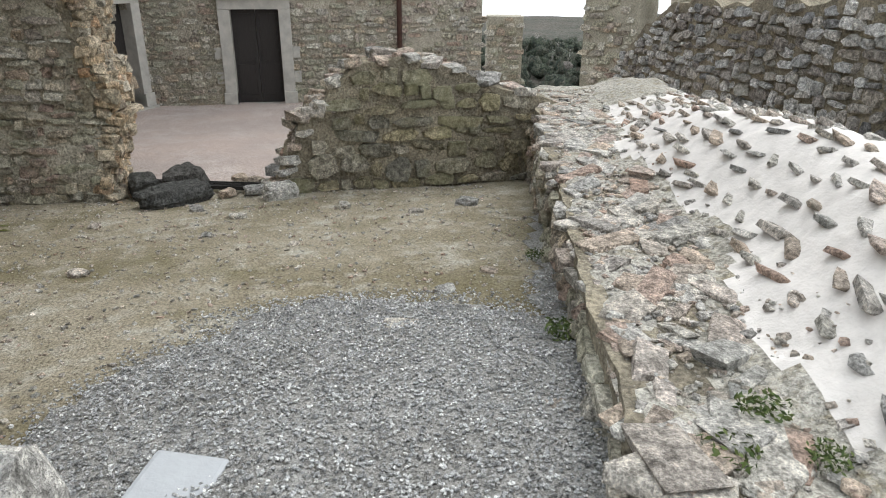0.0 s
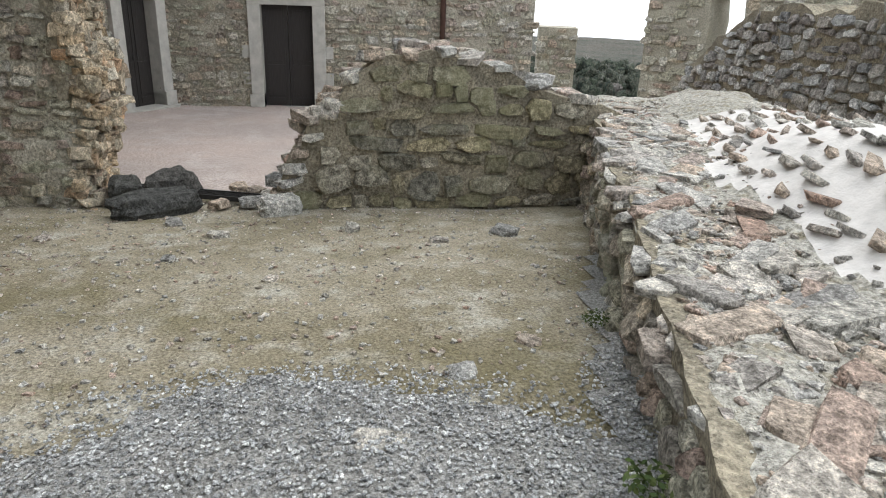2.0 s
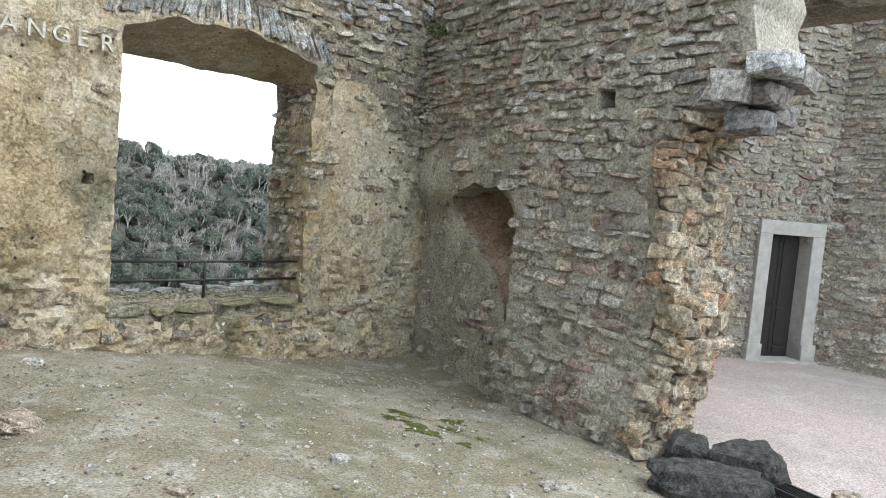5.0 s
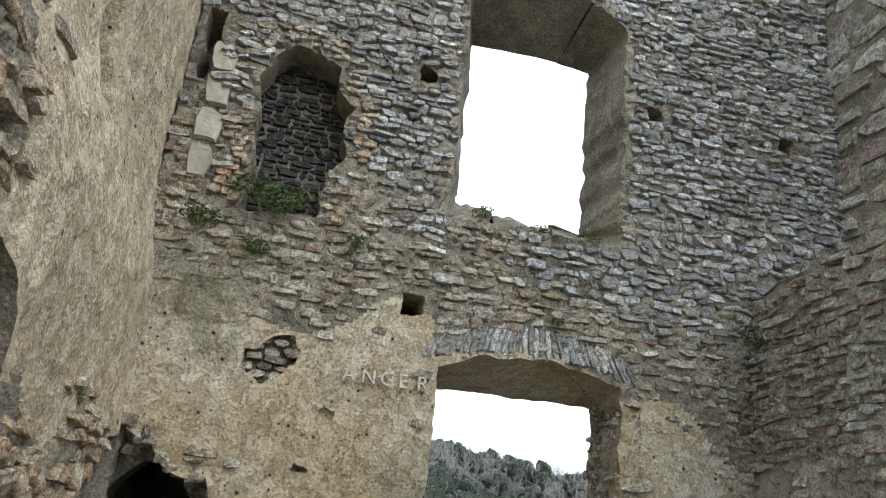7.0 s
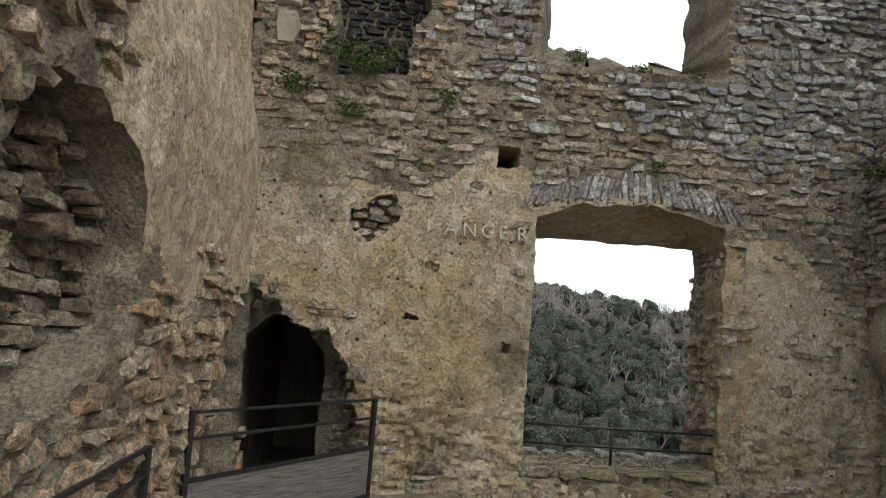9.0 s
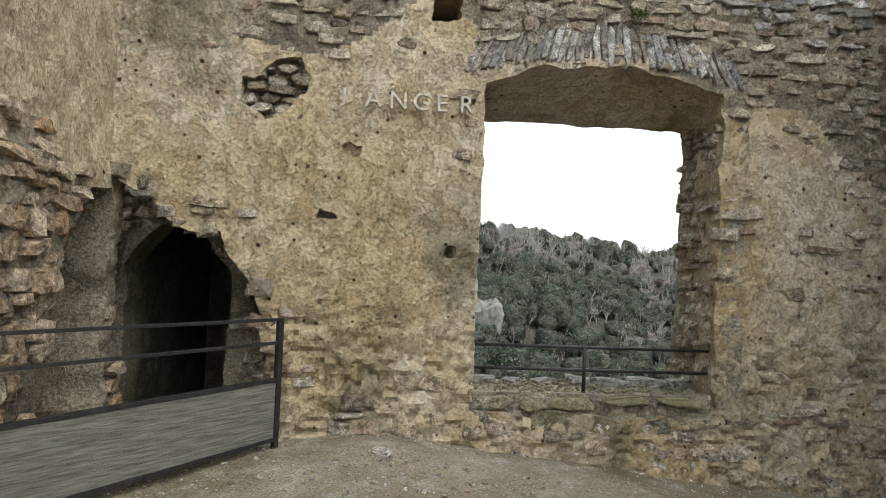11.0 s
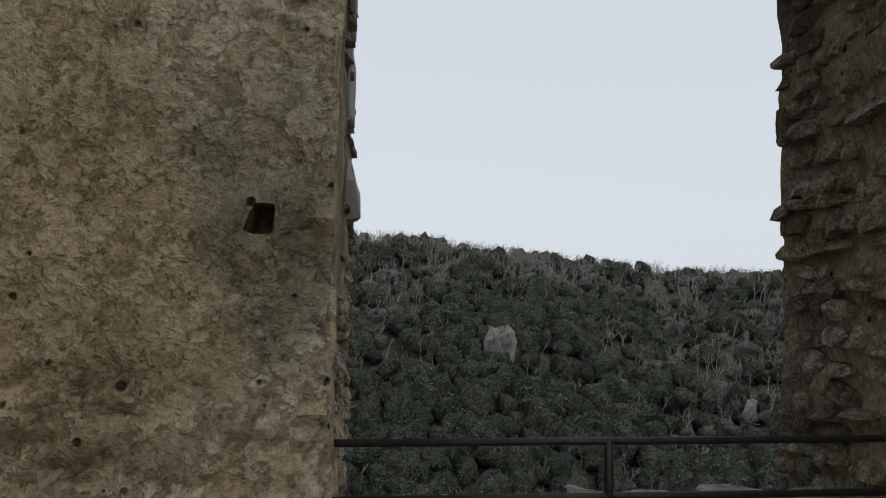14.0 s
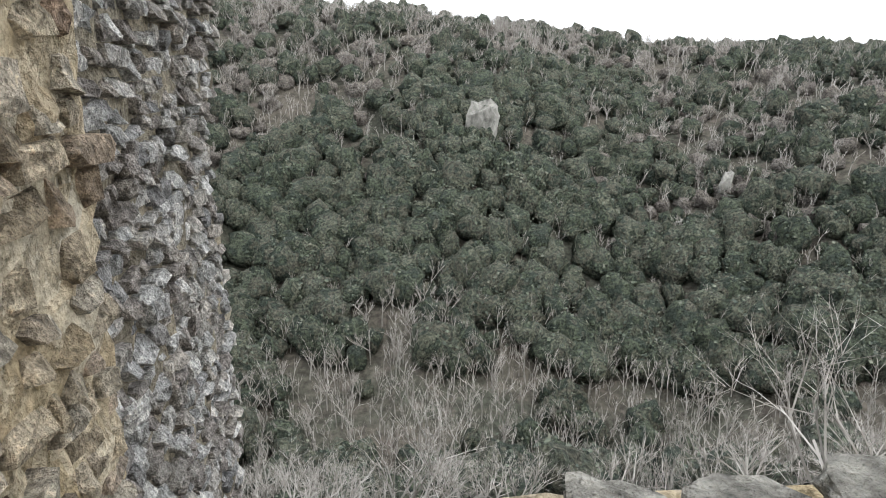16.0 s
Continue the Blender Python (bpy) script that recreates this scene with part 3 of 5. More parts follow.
def north_lumps(u, v):
    """How far the rubble shows through what plaster is left."""
    n = 0.5 * noise.noise((u * 1.1, v * 1.1, 4.4)) + 0.25 * noise.noise((u * 3, v * 3, 1.4))
    return max(bare(u, v), smooth(1.75, 0.95, v + n), smooth(5.2, 5.9, u + n) * (0.45 + 0.5 * n), smooth(0.12, 0.4, n) * 0.45, 0.06)


north = Wall("wall_north", "tall ruined hall wall of rubble with patchy ochre plaster", (-1.1, 8.53, 0), (1, 0), 9.0, -1.0, 10.6, 1.0, PLASTER, 0.043, north_holes, 0.02, seed=1, back_warp=north_back, rubble=north_lumps)


def reface(wall, material, share, deep=None):
    """Lays another material on the face where share(u, v) is over a half."""
    me, inv = wall.ob.data, wall.m.inverted()
    me.materials.append(material)
    for p in me.polygons:
        c = inv @ p.center
        if (c.z > -0.1 and share(c.x, c.y) > 0.5) or (c.z <= -0.1 and (deep is None or deep(c.x, c.y))):
            p.material_index = 1


reface(north, MORTAR, bare, lambda u, v: v > 4 or u < 2)
north.stones(STONE_GREY, (0.07, 0.15), (0.1, 0.26), (4.2, 5.4), lambda u, v: bare(u, v) * smooth(4.0, 5.0, v + (u - 4) * 0.25 + 0.8 * noise.noise((u, v, 8))), part_limit=280, seed=21, tilt=10, proud=(-0.01, 0.03), gap=1.02)
north.stones(STONE_WARM, (0.07, 0.15), (0.13, 0.36), (4.2, 1.2), lambda u, v: bare(u, v) * (1 - smooth(4.0, 5.0, v + (u - 4) * 0.25 + 0.8 * noise.noise((u, v, 8)))), part_limit=280, seed=22, proud=(-0.03, 0.008))
north.stones(ORANGE, (0.06, 0.12), (0.1, 0.24), (1.3, 5.5), lambda u, v: 0.8 * smooth(0.4, 0.1, to_poly(u, v, UPNICHE)[1]), part_limit=120, seed=27, proud=(0.0, 0.03), area=(0.3, 2.4, 4.6, 7.0), tilt=8)
blocks = [(0.36, 5.02 + 0.43 * k, 0.3, 0.41, 0.0) for k in range(4)]
north.lay(blocks, ASHLAR, (0.015, 0.03), 10, random.Random(29), "dressed_block")
rng = random.Random(31)
fan = []
for (a, b, s, t) in ((3.13, 5.22, 3.27, 3.47), (3.07, 5.2, 8.05, 8.38)):
    n = 34
    for i in range(n):
        f = (i + 0.5) / n
        slope = -math.cos(math.pi * f) * 0.55
        v = s + (t - s) * math.sin(math.pi * f) + 0.19 + rng.uniform(-0.02, 0.02)
        fan.append((a + (b - a) * f + 0.25 * (f - 0.5), v, 0.062, rng.uniform(0.3, 0.38), slope * 0.8))
north.lay(fan, STONE_GREY, (-0.015, 0.005), 400, rng, "voussoir")
# fill of the blocked upper arch
fill = Wall("wall_infill", "dark slate infill closing the arched upper niche", (-0.45, 9.03, 0), (1, 0), 1.3, 4.5, 6.9, 0.04, MORTAR, 0.12, (), 0.02, seed=5)
fill.stones(STONE_DARK, (0.05, 0.1), (0.1, 0.24), (0.6, 5.6), part_limit=120, seed=5)
# sill of coursed blocks under the big window
sill = Wall("wall_sill", "low parapet of coursed pale stone under the window", (2.0, 8.6, 0), (1, 0), 2.2, -0.6, 0.68, 0.66, MORTAR, 0.05, (), 0.03, seed=8, rubble=lambda u, v: 0.6)
sill.stones(STONE_PALE, (0.12, 0.17), (0.2, 0.42), (1.1, 0.2), part_limit=120, seed=8, area=(0, 2.2, -0.25, 0.42), proud=(0.02, 0.05), tilt=2)
sill.stones(STONE_MOSS, (0.13, 0.2), (0.25, 0.5), (1.1, 0.5), part_limit=80, seed=9, area=(0, 2.2, 0.38, 0.72), proud=(0.02, 0.06))
heap("sill_rubble", "loose chips and crumbled mortar over the window sill", [(2.1 + rng.random() * 2.0, 8.65 + rng.random() * 0.6, 0.69, rng.uniform(0.012, 0.04)) for _ in range(420)], STONE_MOSS)
for k, (x, y, s, h) in enumerate(((2.2, 9.1, 0.3, 0.26), (2.8, 9.15, 0.3, 0.18), (3.12, 9.15, 0.36, 0.32), (3.42, 9.12, 0.4, 0.26), (3.78, 9.15, 0.45, 0.3), (4.1, 9.1, 0.36, 0.34), (2.5, 9.2, 0.26, 0.12))):
    rock("ledge_rock", "flat grey rock on the outer edge of the sill", (x, y, 0.68), (s * 0.85, s * 0.6, h * 0.45), ROCK, 40 * k, 50 + k, "rock", group="rocks on the sill")
# outer wall beside the window, seen along its rough end
outer = Wall("wall_outer", "rough purple-grey rubble return outside the window", (1.9, 9.62, 0), (-0.09, 2.2), 2.25, -6, 9, 1.2, MORTAR, 0.16, (), 0.06, seed=12)
outer.stones(STONE_GREY, (0.05, 0.1), (0.07, 0.18), (0.6, 1.2), part_limit=300, seed=12, proud=(-0.02, 0.025), area=(0, 2.25, -1.5, 5.5), tilt=9)
jamb = Wall("wall_jamb", "plastered window reveal with broken rubble", (2.05, 8.56, 0), (-0.03, 1), 1.05, 0.6, 3.4, 0.2, PLASTER_W, 0.05, (), 0.035, seed=14, rubble=lambda u, v: 0.5 * smooth(0.35, 0.55, u))
jamb_block = [(0.78, 2.1 + 0.42 * k, 0.34, 0.4, 0.0) for k in range(3)]
jamb.lay(jamb_block, DRESSED, (0.02, 0.03), 5, random.Random(6), "dressed_block")
jamb.stones(STONE_WARM, (0.05, 0.1), (0.08, 0.2), (0.5, 1), lambda u, v: 0.92 if u > 0.42 + 0.15 * noise.noise((u, v * 3, 1)) else 0.0, part_limit=200, seed=14, proud=(-0.02, 0.015), tilt=10)
jamb_r = Wall("wall_jamb_far", "rough broken stone reveal of the window", (4.22, 9.52, 0), (-0.06, -1), 0.98, 0.6, 3.2, 0.2, MORTAR, 0.08, (), 0.03, seed=15)
jamb_r.stones(STONE_WARM, (0.07, 0.13), (0.1, 0.26), (0.5, 1), lambda u, v: 0.85, part_limit=150, seed=15, proud=(0.0, 0.05), tilt=10)
rng = random.Random(45)
for cu, cv in CAVE[::2]:
    if cu < 0.1 or cv < -0.2:
        continue
    for i in range(6):
        o = new("core_stone", rng.choice(stone_set(STONE_WARM)))
        o.parent = north.ob
        o.matrix_basis = pose(cu - 1.1 + 0.05 + rng.uniform(-0.04, 0.04), 8.6 + 0.16 * i + rng.uniform(-0.04, 0.04), cv + 0.03 + rng.uniform(-0.03, 0.05), rng.uniform(-12, 12), rng.uniform(-12, 12), rng.uniform(-30, 30)) @ Matrix.Diagonal((rng.uniform(0.14, 0.26), rng.uniform(0.14, 0.24), rng.uniform(0.07, 0.15), 1))
# the dark passage behind the broken opening
passage = thing("passage", "unlit vaulted passage behind the broken opening", "passage", kind="structure")
for nm, a in (("wall_side", (-1.6, 9.5, -1, -1.2, 13.5, 3.2)), ("wall_side", (0.75, 9.54, -1, 1.1, 13.5, 3.2)), ("passage_floor", (-1.6, 9.54, -1.2, 1.1, 13.8, -0.3)), ("wall_end", (-1.6, 13.5, -1, 1.1, 13.8, 3.2)), ("vault", (-1.6, 9.54, 2.9, 1.1, 13.8, 3.3))):
    part(nm, boxm(*a), MORTAR, passage)
inner = Wall("wall_inner", "dark rubble inner doorway of the passage", (-1.6, 9.58, 0), (1, 0), 2.4, -1, 3.0, 0.5, MORTAR, 0.1, [(rough_poly(arch(0.5, 1.45, -1.2, 1.6, 2.0), 0.04, 0.15, 2), None)], 0.03, seed=16)
inner.stones(STONE_WARM, (0.08, 0.15), (0.14, 0.32), (1, 1), part_limit=120, seed=16)

# ---- west wall, plastered and broken ----
CAV = rough_poly([(4.6, 1.55), (3.7, 1.6), (3.15, 1.9), (2.92, 2.35), (3.2, 2.75), (3.6, 3.0), (4.2, 3.05), (4.6, 2.7)], 0.06, 0.13, 3)
CAV2 = rough_poly([(-0.1, -1.2), (-0.1, 2.25), (0.35, 2.2), (0.75, 1.7), (0.95, 0.9), (0.95, -1.2)], 0.06, 0.16, 4)
CHASE = rough_poly([(2.1, 4.4), (2.45, 4.4), (2.5, 9.5), (2.15, 9.5)], 0.05, 0.2, 5)


def west_lean(u, v, w):
    return u, v, w - 0.22 * smooth(3.5, 5.0, v) + 0.04 * noise.noise((u, v, 0.5))


def west_bare(u, v):
    n = noise.noise((u * 0.9, v * 0.9, 6.1)) * 0.5 + noise.noise((u * 3, v * 3, 6.1)) * 0.2
    return max(smooth(1.7, 0.9, u + n - 0.12 * (v - 3)), smooth(2.5, 1.8, v + n - 0.25 * max(0, 3 - u)))


west = Wall("wall_west", "tall side wall with pitted warm plaster and broken rubble core", (-0.9, 3.53, 0), (0, 1), 5.35, -1.0, 10.6, 0.8, PLASTER_W, 0.055,
            [(mirror(CAV, 5.0), 0.5), (mirror(CAV2, 5.0), 0.45), (mirror(CHASE, 5.0), 0.25)], 0.03, west_lean, seed=20, rubble=west_bare)


reface(west, MORTAR, west_bare, lambda u, v: v < 3.4)
west.stones(ORANGE, (0.1, 0.2), (0.16, 0.4), (1.8, 1.6), west_bare, (-0.01, 0.05), 280, 23, tilt=9)
core = Wall("wall_core", "exposed dark rubble core in the wall cavity", (-1.32, 3.6, 0), (0, 1), 2.2, 1.4, 3.15, 0.05, MORTAR, 0.1, (), 0.06, seed=22)
core.stones(STONE_WARM, (0.07, 0.13), (0.14, 0.34), (0.9, 2.2), part_limit=180, seed=24, proud=(0.0, 0.2), tilt=9)
hollow = Wall('wall_hollow', 'broken rubble inside the small plaster recess', (0.0, 8.66, 0), (1, 0), 0.8, 2.85, 3.5, 0.05, MORTAR, 0.1, (), 0.03, seed=26)
hollow.stones(STONE_WARM, (0.06, 0.11), (0.1, 0.2), (0.4, 3.2), part_limit=40, seed=26, proud=(0.0, 0.1), tilt=12)

# ---- east wall with the niche and its broken end ----


def east_bend(u, v, w):
    """The far half of the wall turns outwards; u runs from the corner to the broken end."""
    y = 8.8 - u
    back = 0.3 * max(0.0, y - 6.4)
    back += 0.16 * smooth(6.3, 6.5, y) * smooth(2.1, 1.7, v)
    return u, v, w - back + 0.2 * smooth(1.0, 0.0, v) * smooth(2.4, 3.6, u)


NICHE = rough_poly([(1.12, 1.95), (1.3, 2.06), (1.7, 2.13), (2.1, 2.1), (2.36, 1.98), (2.44, 1.5), (2.45, 0.9), (2.4, 0.45), (2.25, 0.85), (1.95, 1.2), (1.5, 1.5), (1.2, 1.72)], 0.03, 0.1, 2)


def niche_depth(u, v):
    """The hollow deepens from its sloping foot to the arch."""
    return 0.06 + 0.5 * smooth(0.0, 0.55, ((u - 1.1) * 0.55 + (v - 1.75) * 0.83) * 0.9 + 0.05)


BROKEN = rough_poly([(-0.3, -1.5), (0.58, -1.5), (0.6, 0.3), (0.5, 0.8), (0.52, 1.3), (0.66, 1.7), (0.6, 2.1), (0.72, 2.45), (0.5, 2.75), (0.12, 2.95), (0.05, 3.3), (0.15, 4.0), (0.1, 5.2), (-0.3, 5.2)], 0.05, 0.16, 9)
east = Wall("wall_east", "thick rubble wall with a niche and a broken end", (5.15, 8.8, 0), (0, -1), 4.75, -1.0, 4.5, 1.0, MORTAR_COURT, 0.05,
            [(NICHE, niche_depth), (mirror(BROKEN, 4.75), None), (hatch(3.39, 2.96, 0.09, 3), 0.45)], 0.03, east_bend, seed=30, rubble=lambda u, v: 0.5 + 0.4 * noise.noise((u * 1.5, v * 1.5, 2.2)))
reface(east, NICHE_PLASTER, lambda u, v: in_poly(u, v, NICHE), lambda u, v: in_poly(u, v, NICHE))
east.stones(STONE_COURT, (0.07, 0.15), (0.12, 0.32), (3.0, 1.5), lambda u, v: 0.12 + 0.83 * max(smooth(1.6, 2.6, u + 0.5 * noise.noise((u, v, 2))), smooth(2.2, 2.9, v)), (-0.015, 0.03), 300, 25, tilt=7, gap=0.96)
end = Wall("wall_end", "broken orange core at the ragged end of the wall", (5.12, 4.72, 0), (1, 0), 0.95, -0.5, 2.7, 0.12, MORTAR, 0.09, (), 0.07, lambda u, v, w: (u, v, w + 0.1 * noise.noise((u * 2, v * 1.6, 3))), seed=33)
end.stones(ORANGE, (0.06, 0.13), (0.1, 0.26), (0.5, 1.2), part_limit=220, seed=33, proud=(0.0, 0.12), tilt=10)
rng = random.Random(39)
for k in range(30):
    v = -0.15 + 0.1 * k
    inside = [u for u in (3.8 + 0.02 * i for i in range(48)) if not in_poly(4.75 - u, v, BROKEN)]
    edge = max(inside) if inside else 4.2
    for i in range(7):
        o = new("core_stone", rng.choice(stone_set(ORANGE if rng.random() < 0.75 else STONE_WARM)))
        o.parent = east.ob
        h = rng.uniform(0.07, 0.17)
        o.matrix_basis = pose(5.16 + 0.15 * i + rng.uniform(-0.05, 0.05) - 0.2 * smooth(1.0, 0.0, v), 8.8 - edge + rng.uniform(-0.05, 0.05), v, rng.uniform(-12, 12), rng.uniform(-12, 12), rng.uniform(-40, 40)) @ Matrix.Diagonal((rng.uniform(0.12, 0.26), rng.uniform(0.14, 0.26), h, 1))
corbel = thing("corbel", "projecting broken corbel stones at the wall end", "corbel")
rng = random.Random(41)
for k in range(12):
    o = new("stone", rng.choice(stone_set(STONE_GREY)))
    o.parent = corbel
    o.matrix_basis = pose(5.1 + rng.uniform(0, 0.7), 4.55 - 0.055 * k + rng.uniform(-0.05, 0.1), 2.72 + rng.uniform(0, 0.45), 0, 0, rng.uniform(-25, 25)) @ Matrix.Diagonal((0.45, 0.35, 0.2, 1))
upper_east = Wall("wall_east_upper", "set-back upper wall of large grey ashlar blocks", (7.25, 9.2, 0), (0, -1), 5.5, 4.2, 10.6, 0.8, MORTAR, 0.2, (), 0.03, seed=34)
upper_east.stones(STONE_COURT, (0.28, 0.4), (0.4, 0.8), (1, 6), part_limit=120, seed=34, gap=0.97, tilt=1, proud=(0, 0.02))
lv, lf = [], []
for i in range(26):
    y = 3.95 + 0.19 * i
    for j in range(12):
        x = 5.14 + 0.3 * max(0.0, y - 6.4) + j / 11 * (7.4 - 5.14 - 0.3 * max(0.0, y - 6.4))
        lv.append((x, y, 4.5 + 0.06 * noise.noise((x * 2, y * 2, 5)) + 0.1 * j / 11))
lf = [(i * 12 + j, i * 12 + j + 1, i * 12 + j + 13, i * 12 + j + 12) for i in range(25) for j in range(11)]
tagged(mesh_ob("wall_ledge", lv, lf, RUBBLE_TOP), "crumbled ledge on top of the niche wall", "ledge", kind="structure")

# ---- low walls of the yard ----
LOWCUT = rough_poly([(-0.2, 3), (-0.2, -0.6), (0.02, 0.2), (0.12, 0.45), (0.3, 0.75), (0.42, 0.98), (0.6, 1.02), (0.7, 1.3), (1.0, 1.48), (1.5, 1.56), (2.1, 1.45), (2.7, 1.2), (3.4, 1.02), (4.2, 0.95), (4.2, 3)], 0.04, 0.16, 12)
low = Wall("wall_low", "waist-high ruined cross wall of mossy stones", (4.62, 2.66, 0), (0, -1), 3.7, -0.6, 1.8, 0.75, MORTAR, 0.075, [(LOWCUT, None)], 0.04, seed=36)
low.stones(STONE_MOSS, (0.13, 0.27), (0.2, 0.5), (1.5, 0.6), None, (0.01, 0.06), 200, 36, gap=0.95, tilt=8)
rng = random.Random(43)
TOP = ((0.03, 0.1), (0.06, 0.25), (0.12, 0.42), (0.2, 0.58), (0.3, 0.74), (0.37, 0.88), (0.45, 0.98), (0.6, 1.05), (0.75, 1.3), (1.0, 1.48), (1.3, 1.54), (1.6, 1.56), (1.9, 1.5), (2.2, 1.42), (2.6, 1.25), (3.0, 1.12))
for u, z in TOP:
    for d in (0.02, 0.2, 0.4, 0.6):
        o = new("capstone", rng.choice(stone_set(STONE_PALE)))
        o.parent = low.ob
        o.matrix_basis = pose(4.62 + d, 2.66 - u + rng.uniform(-0.08, 0.08), z + rng.uniform(-0.02, 0.05), rng.uniform(-12, 12), rng.uniform(-12, 12), rng.uniform(0, 360)) @ Matrix.Diagonal((rng.uniform(0.2, 0.36), rng.uniform(0.16, 0.28), rng.uniform(0.08, 0.16), 1))

A, B = Vector((4.75, -0.6)), Vector((-4.2, 1.83))
ALONG = (B - A).normalized()
SIDE = Vector((ALONG.y, -ALONG.x)) * -1
LENGTH = 10.2


def mortar_top(s, d):
    """Height of the long wall's top: flat crumbled shoulder, then the mortared slope up to the ridge."""
    base = 0.98 + 0.02 * s + 0.05 * smooth(5, 9, s)
    ridge = 0.16 + 0.4 * smooth(-0.5, 5.0, s)
    edge = 0.75 + 0.12 * math.sin(s * 1.7)
    z = base + ridge * smooth(edge - 0.15, edge + 0.75, d) - 0.05 * smooth(0.1, 0, d)
    return z - 0.9 * smooth(1.75, 2.3, d)


mv, mf, mi = [], [], []
ns, nd = 130, 40
for i in range(ns + 1):
    for j in range(nd + 1):
        s, d = LENGTH * 1.16 * i / ns - 1.6, 2.4 * j / nd
        q = A + ALONG * s + SIDE * d
        z = mortar_top(s, d) + 0.035 * noise.noise((q.x * 3, q.y * 3, 1)) + 0.02 * noise.noise((q.x * 9, q.y * 9, 4))
        mv.append((q.x, q.y, z))
for i in range(ns):
    for j in range(nd):
        k = i * (nd + 1) + j
        mf.append((k, k + nd + 1, k + nd + 2, k + 1))
        s, d = LENGTH * 1.16 * i / ns - 1.6, 2.4 * j / nd
        mi.append(1 if d > 0.72 + 0.12 * math.sin(s * 1.7) + 0.2 * noise.noise((s * 1.4, d * 2, 3)) and 0.2 < s else 0)
long_top = tagged(mesh_ob("wall_top", mv, mf, RUBBLE_TOP, smooth=True), "crumbled wall top with fresh white mortar over set stones", "wall top", kind="structure")
long_top.data.materials.append(MORTAR_WHITE)
for p, k in zip(long_top.data.polygons, mi):
    p.material_index = k
face = Wall("wall_long", "long low rubble wall along the yard", (A.x, A.y, 0), (B - A), LENGTH, -0.5, 0.97, 0.5, MORTAR, 0.12, (), 0.04,
            lambda u, v, w: (u, v + (0.02 * u + 0.05 * smooth(5, 9, u)) * smooth(0.3, 0.9, v), w), seed=38)
face.stones(STONE_COURT, (0.08, 0.16), (0.14, 0.36), (5, 0.8), None, (0.0, 0.07), 260, 38, tilt=10)
rng = random.Random(47)
count, jv, jf = 0, [], []
spots = []
for row in range(7):
    s = 0.3 + rng.uniform(0, 0.2)
    while s < 9.2:
        spots.append((s, 0.82 + 0.15 * row + rng.uniform(-0.045, 0.045), True))
        s += rng.uniform(0.17, 0.34)
for _ in range(330):
    spots.append((rng.uniform(-0.5, 9.2), 0.74 * rng.random() ** 1.2, False))
for s, d, white in spots:
    edge = 0.72 + 0.12 * math.sin(s * 1.7)
    if (white and d < edge) or (not white and d > edge):
        continue
    q = A + ALONG * s + SIDE * d
    size = rng.uniform(0.085, 0.16) if white else rng.choice((rng.uniform(0.06, 0.12), rng.uniform(0.12, 0.26)))
    turn = math.degrees(math.atan2(ALONG.y, ALONG.x)) + (rng.uniform(-28, 28) if white else rng.uniform(-60, 60))
    m = pose(q.x, q.y, mortar_top(s, d) + (0.004 if white else 0.0), rng.uniform(-8, 8) - (22 if white else 0), rng.uniform(-10, 10), turn) @ Matrix.Diagonal((size * rng.uniform(1.1, 1.9), size * rng.uniform(0.65, 1), size * rng.uniform(0.28, 0.42) if white else size * rng.uniform(0.25, 0.4), 1))
    me = rng.choice(stone_set(STONE_PALE))
    count += 1
    if count % 3 == 0 or not -0.5 < s < 8:
        n0 = len(jv)
        jv += [m @ v.co for v in me.vertices]
        jf += [tuple(n0 + i for i in p.vertices) for p in me.polygons]
    else:
        o = new("fieldstone", me)
        o.parent = long_top
        o.matrix_basis = m
tagged(mesh_ob("fieldstones", jv, jf, STONE_PALE, long_top), kind="stuff")
heap("wall_top_chips", "small chips and grit on the crumbled wall top", [(*(A + ALONG * s + SIDE * d), mortar_top(s, d) + 0.004, rng.choice((0.01, 0.014, 0.02, 0.03, 0.045))) for s, d in ((rng.uniform(-1.2, 9.3), abs(rng.gauss(0.35, 0.25))) for _ in range(3600)) if d < 0.9], STONE_PALE)
rock("dark_block", "black basalt block set in the wall edge", (-0.05, 0.6, 0.98), (0.2, 0.17, 0.14), STONE_DARK, 30, 5)


def weed(at, size, n, seed):
    """A tuft of small leaves on thin stems."""
    rng, v, f = random.Random(seed), [], []
    for _ in range(n):
        a, r, h = rng.uniform(0, 6.28), size * rng.random() ** 0.6, size * rng.uniform(0.2, 0.9)
        c = Vector((at[0] + r * math.cos(a), at[1] + r * math.sin(a), at[2] + h))
        e = Vector((rng.gauss(0, 1), rng.gauss(0, 1), rng.gauss(0, 0.6))).normalized() * size * 0.16
        g = e.cross(Vector((rng.gauss(0, 1), rng.gauss(0, 1), rng.gauss(0, 1)))).normalized() * size * 0.07
        k = len(v)
        v += [c - e, c + g, c + e, c - g]
        f.append((k, k + 1, k + 2, k + 3))
        if rng.random() < 0.3:
            k = len(v)
            b = Vector((at[0] + r * 0.3 * math.cos(a), at[1] + r * 0.3 * math.sin(a), at[2] - 0.02))
            v += [b, b + g * 0.3, c]
            f.append((k, k + 1, k + 2))
    return tagged(mesh_ob("weed_tuft", v, f, GRASS), "small green weed tuft rooted in the masonry", "weed", "weeds in the walls")


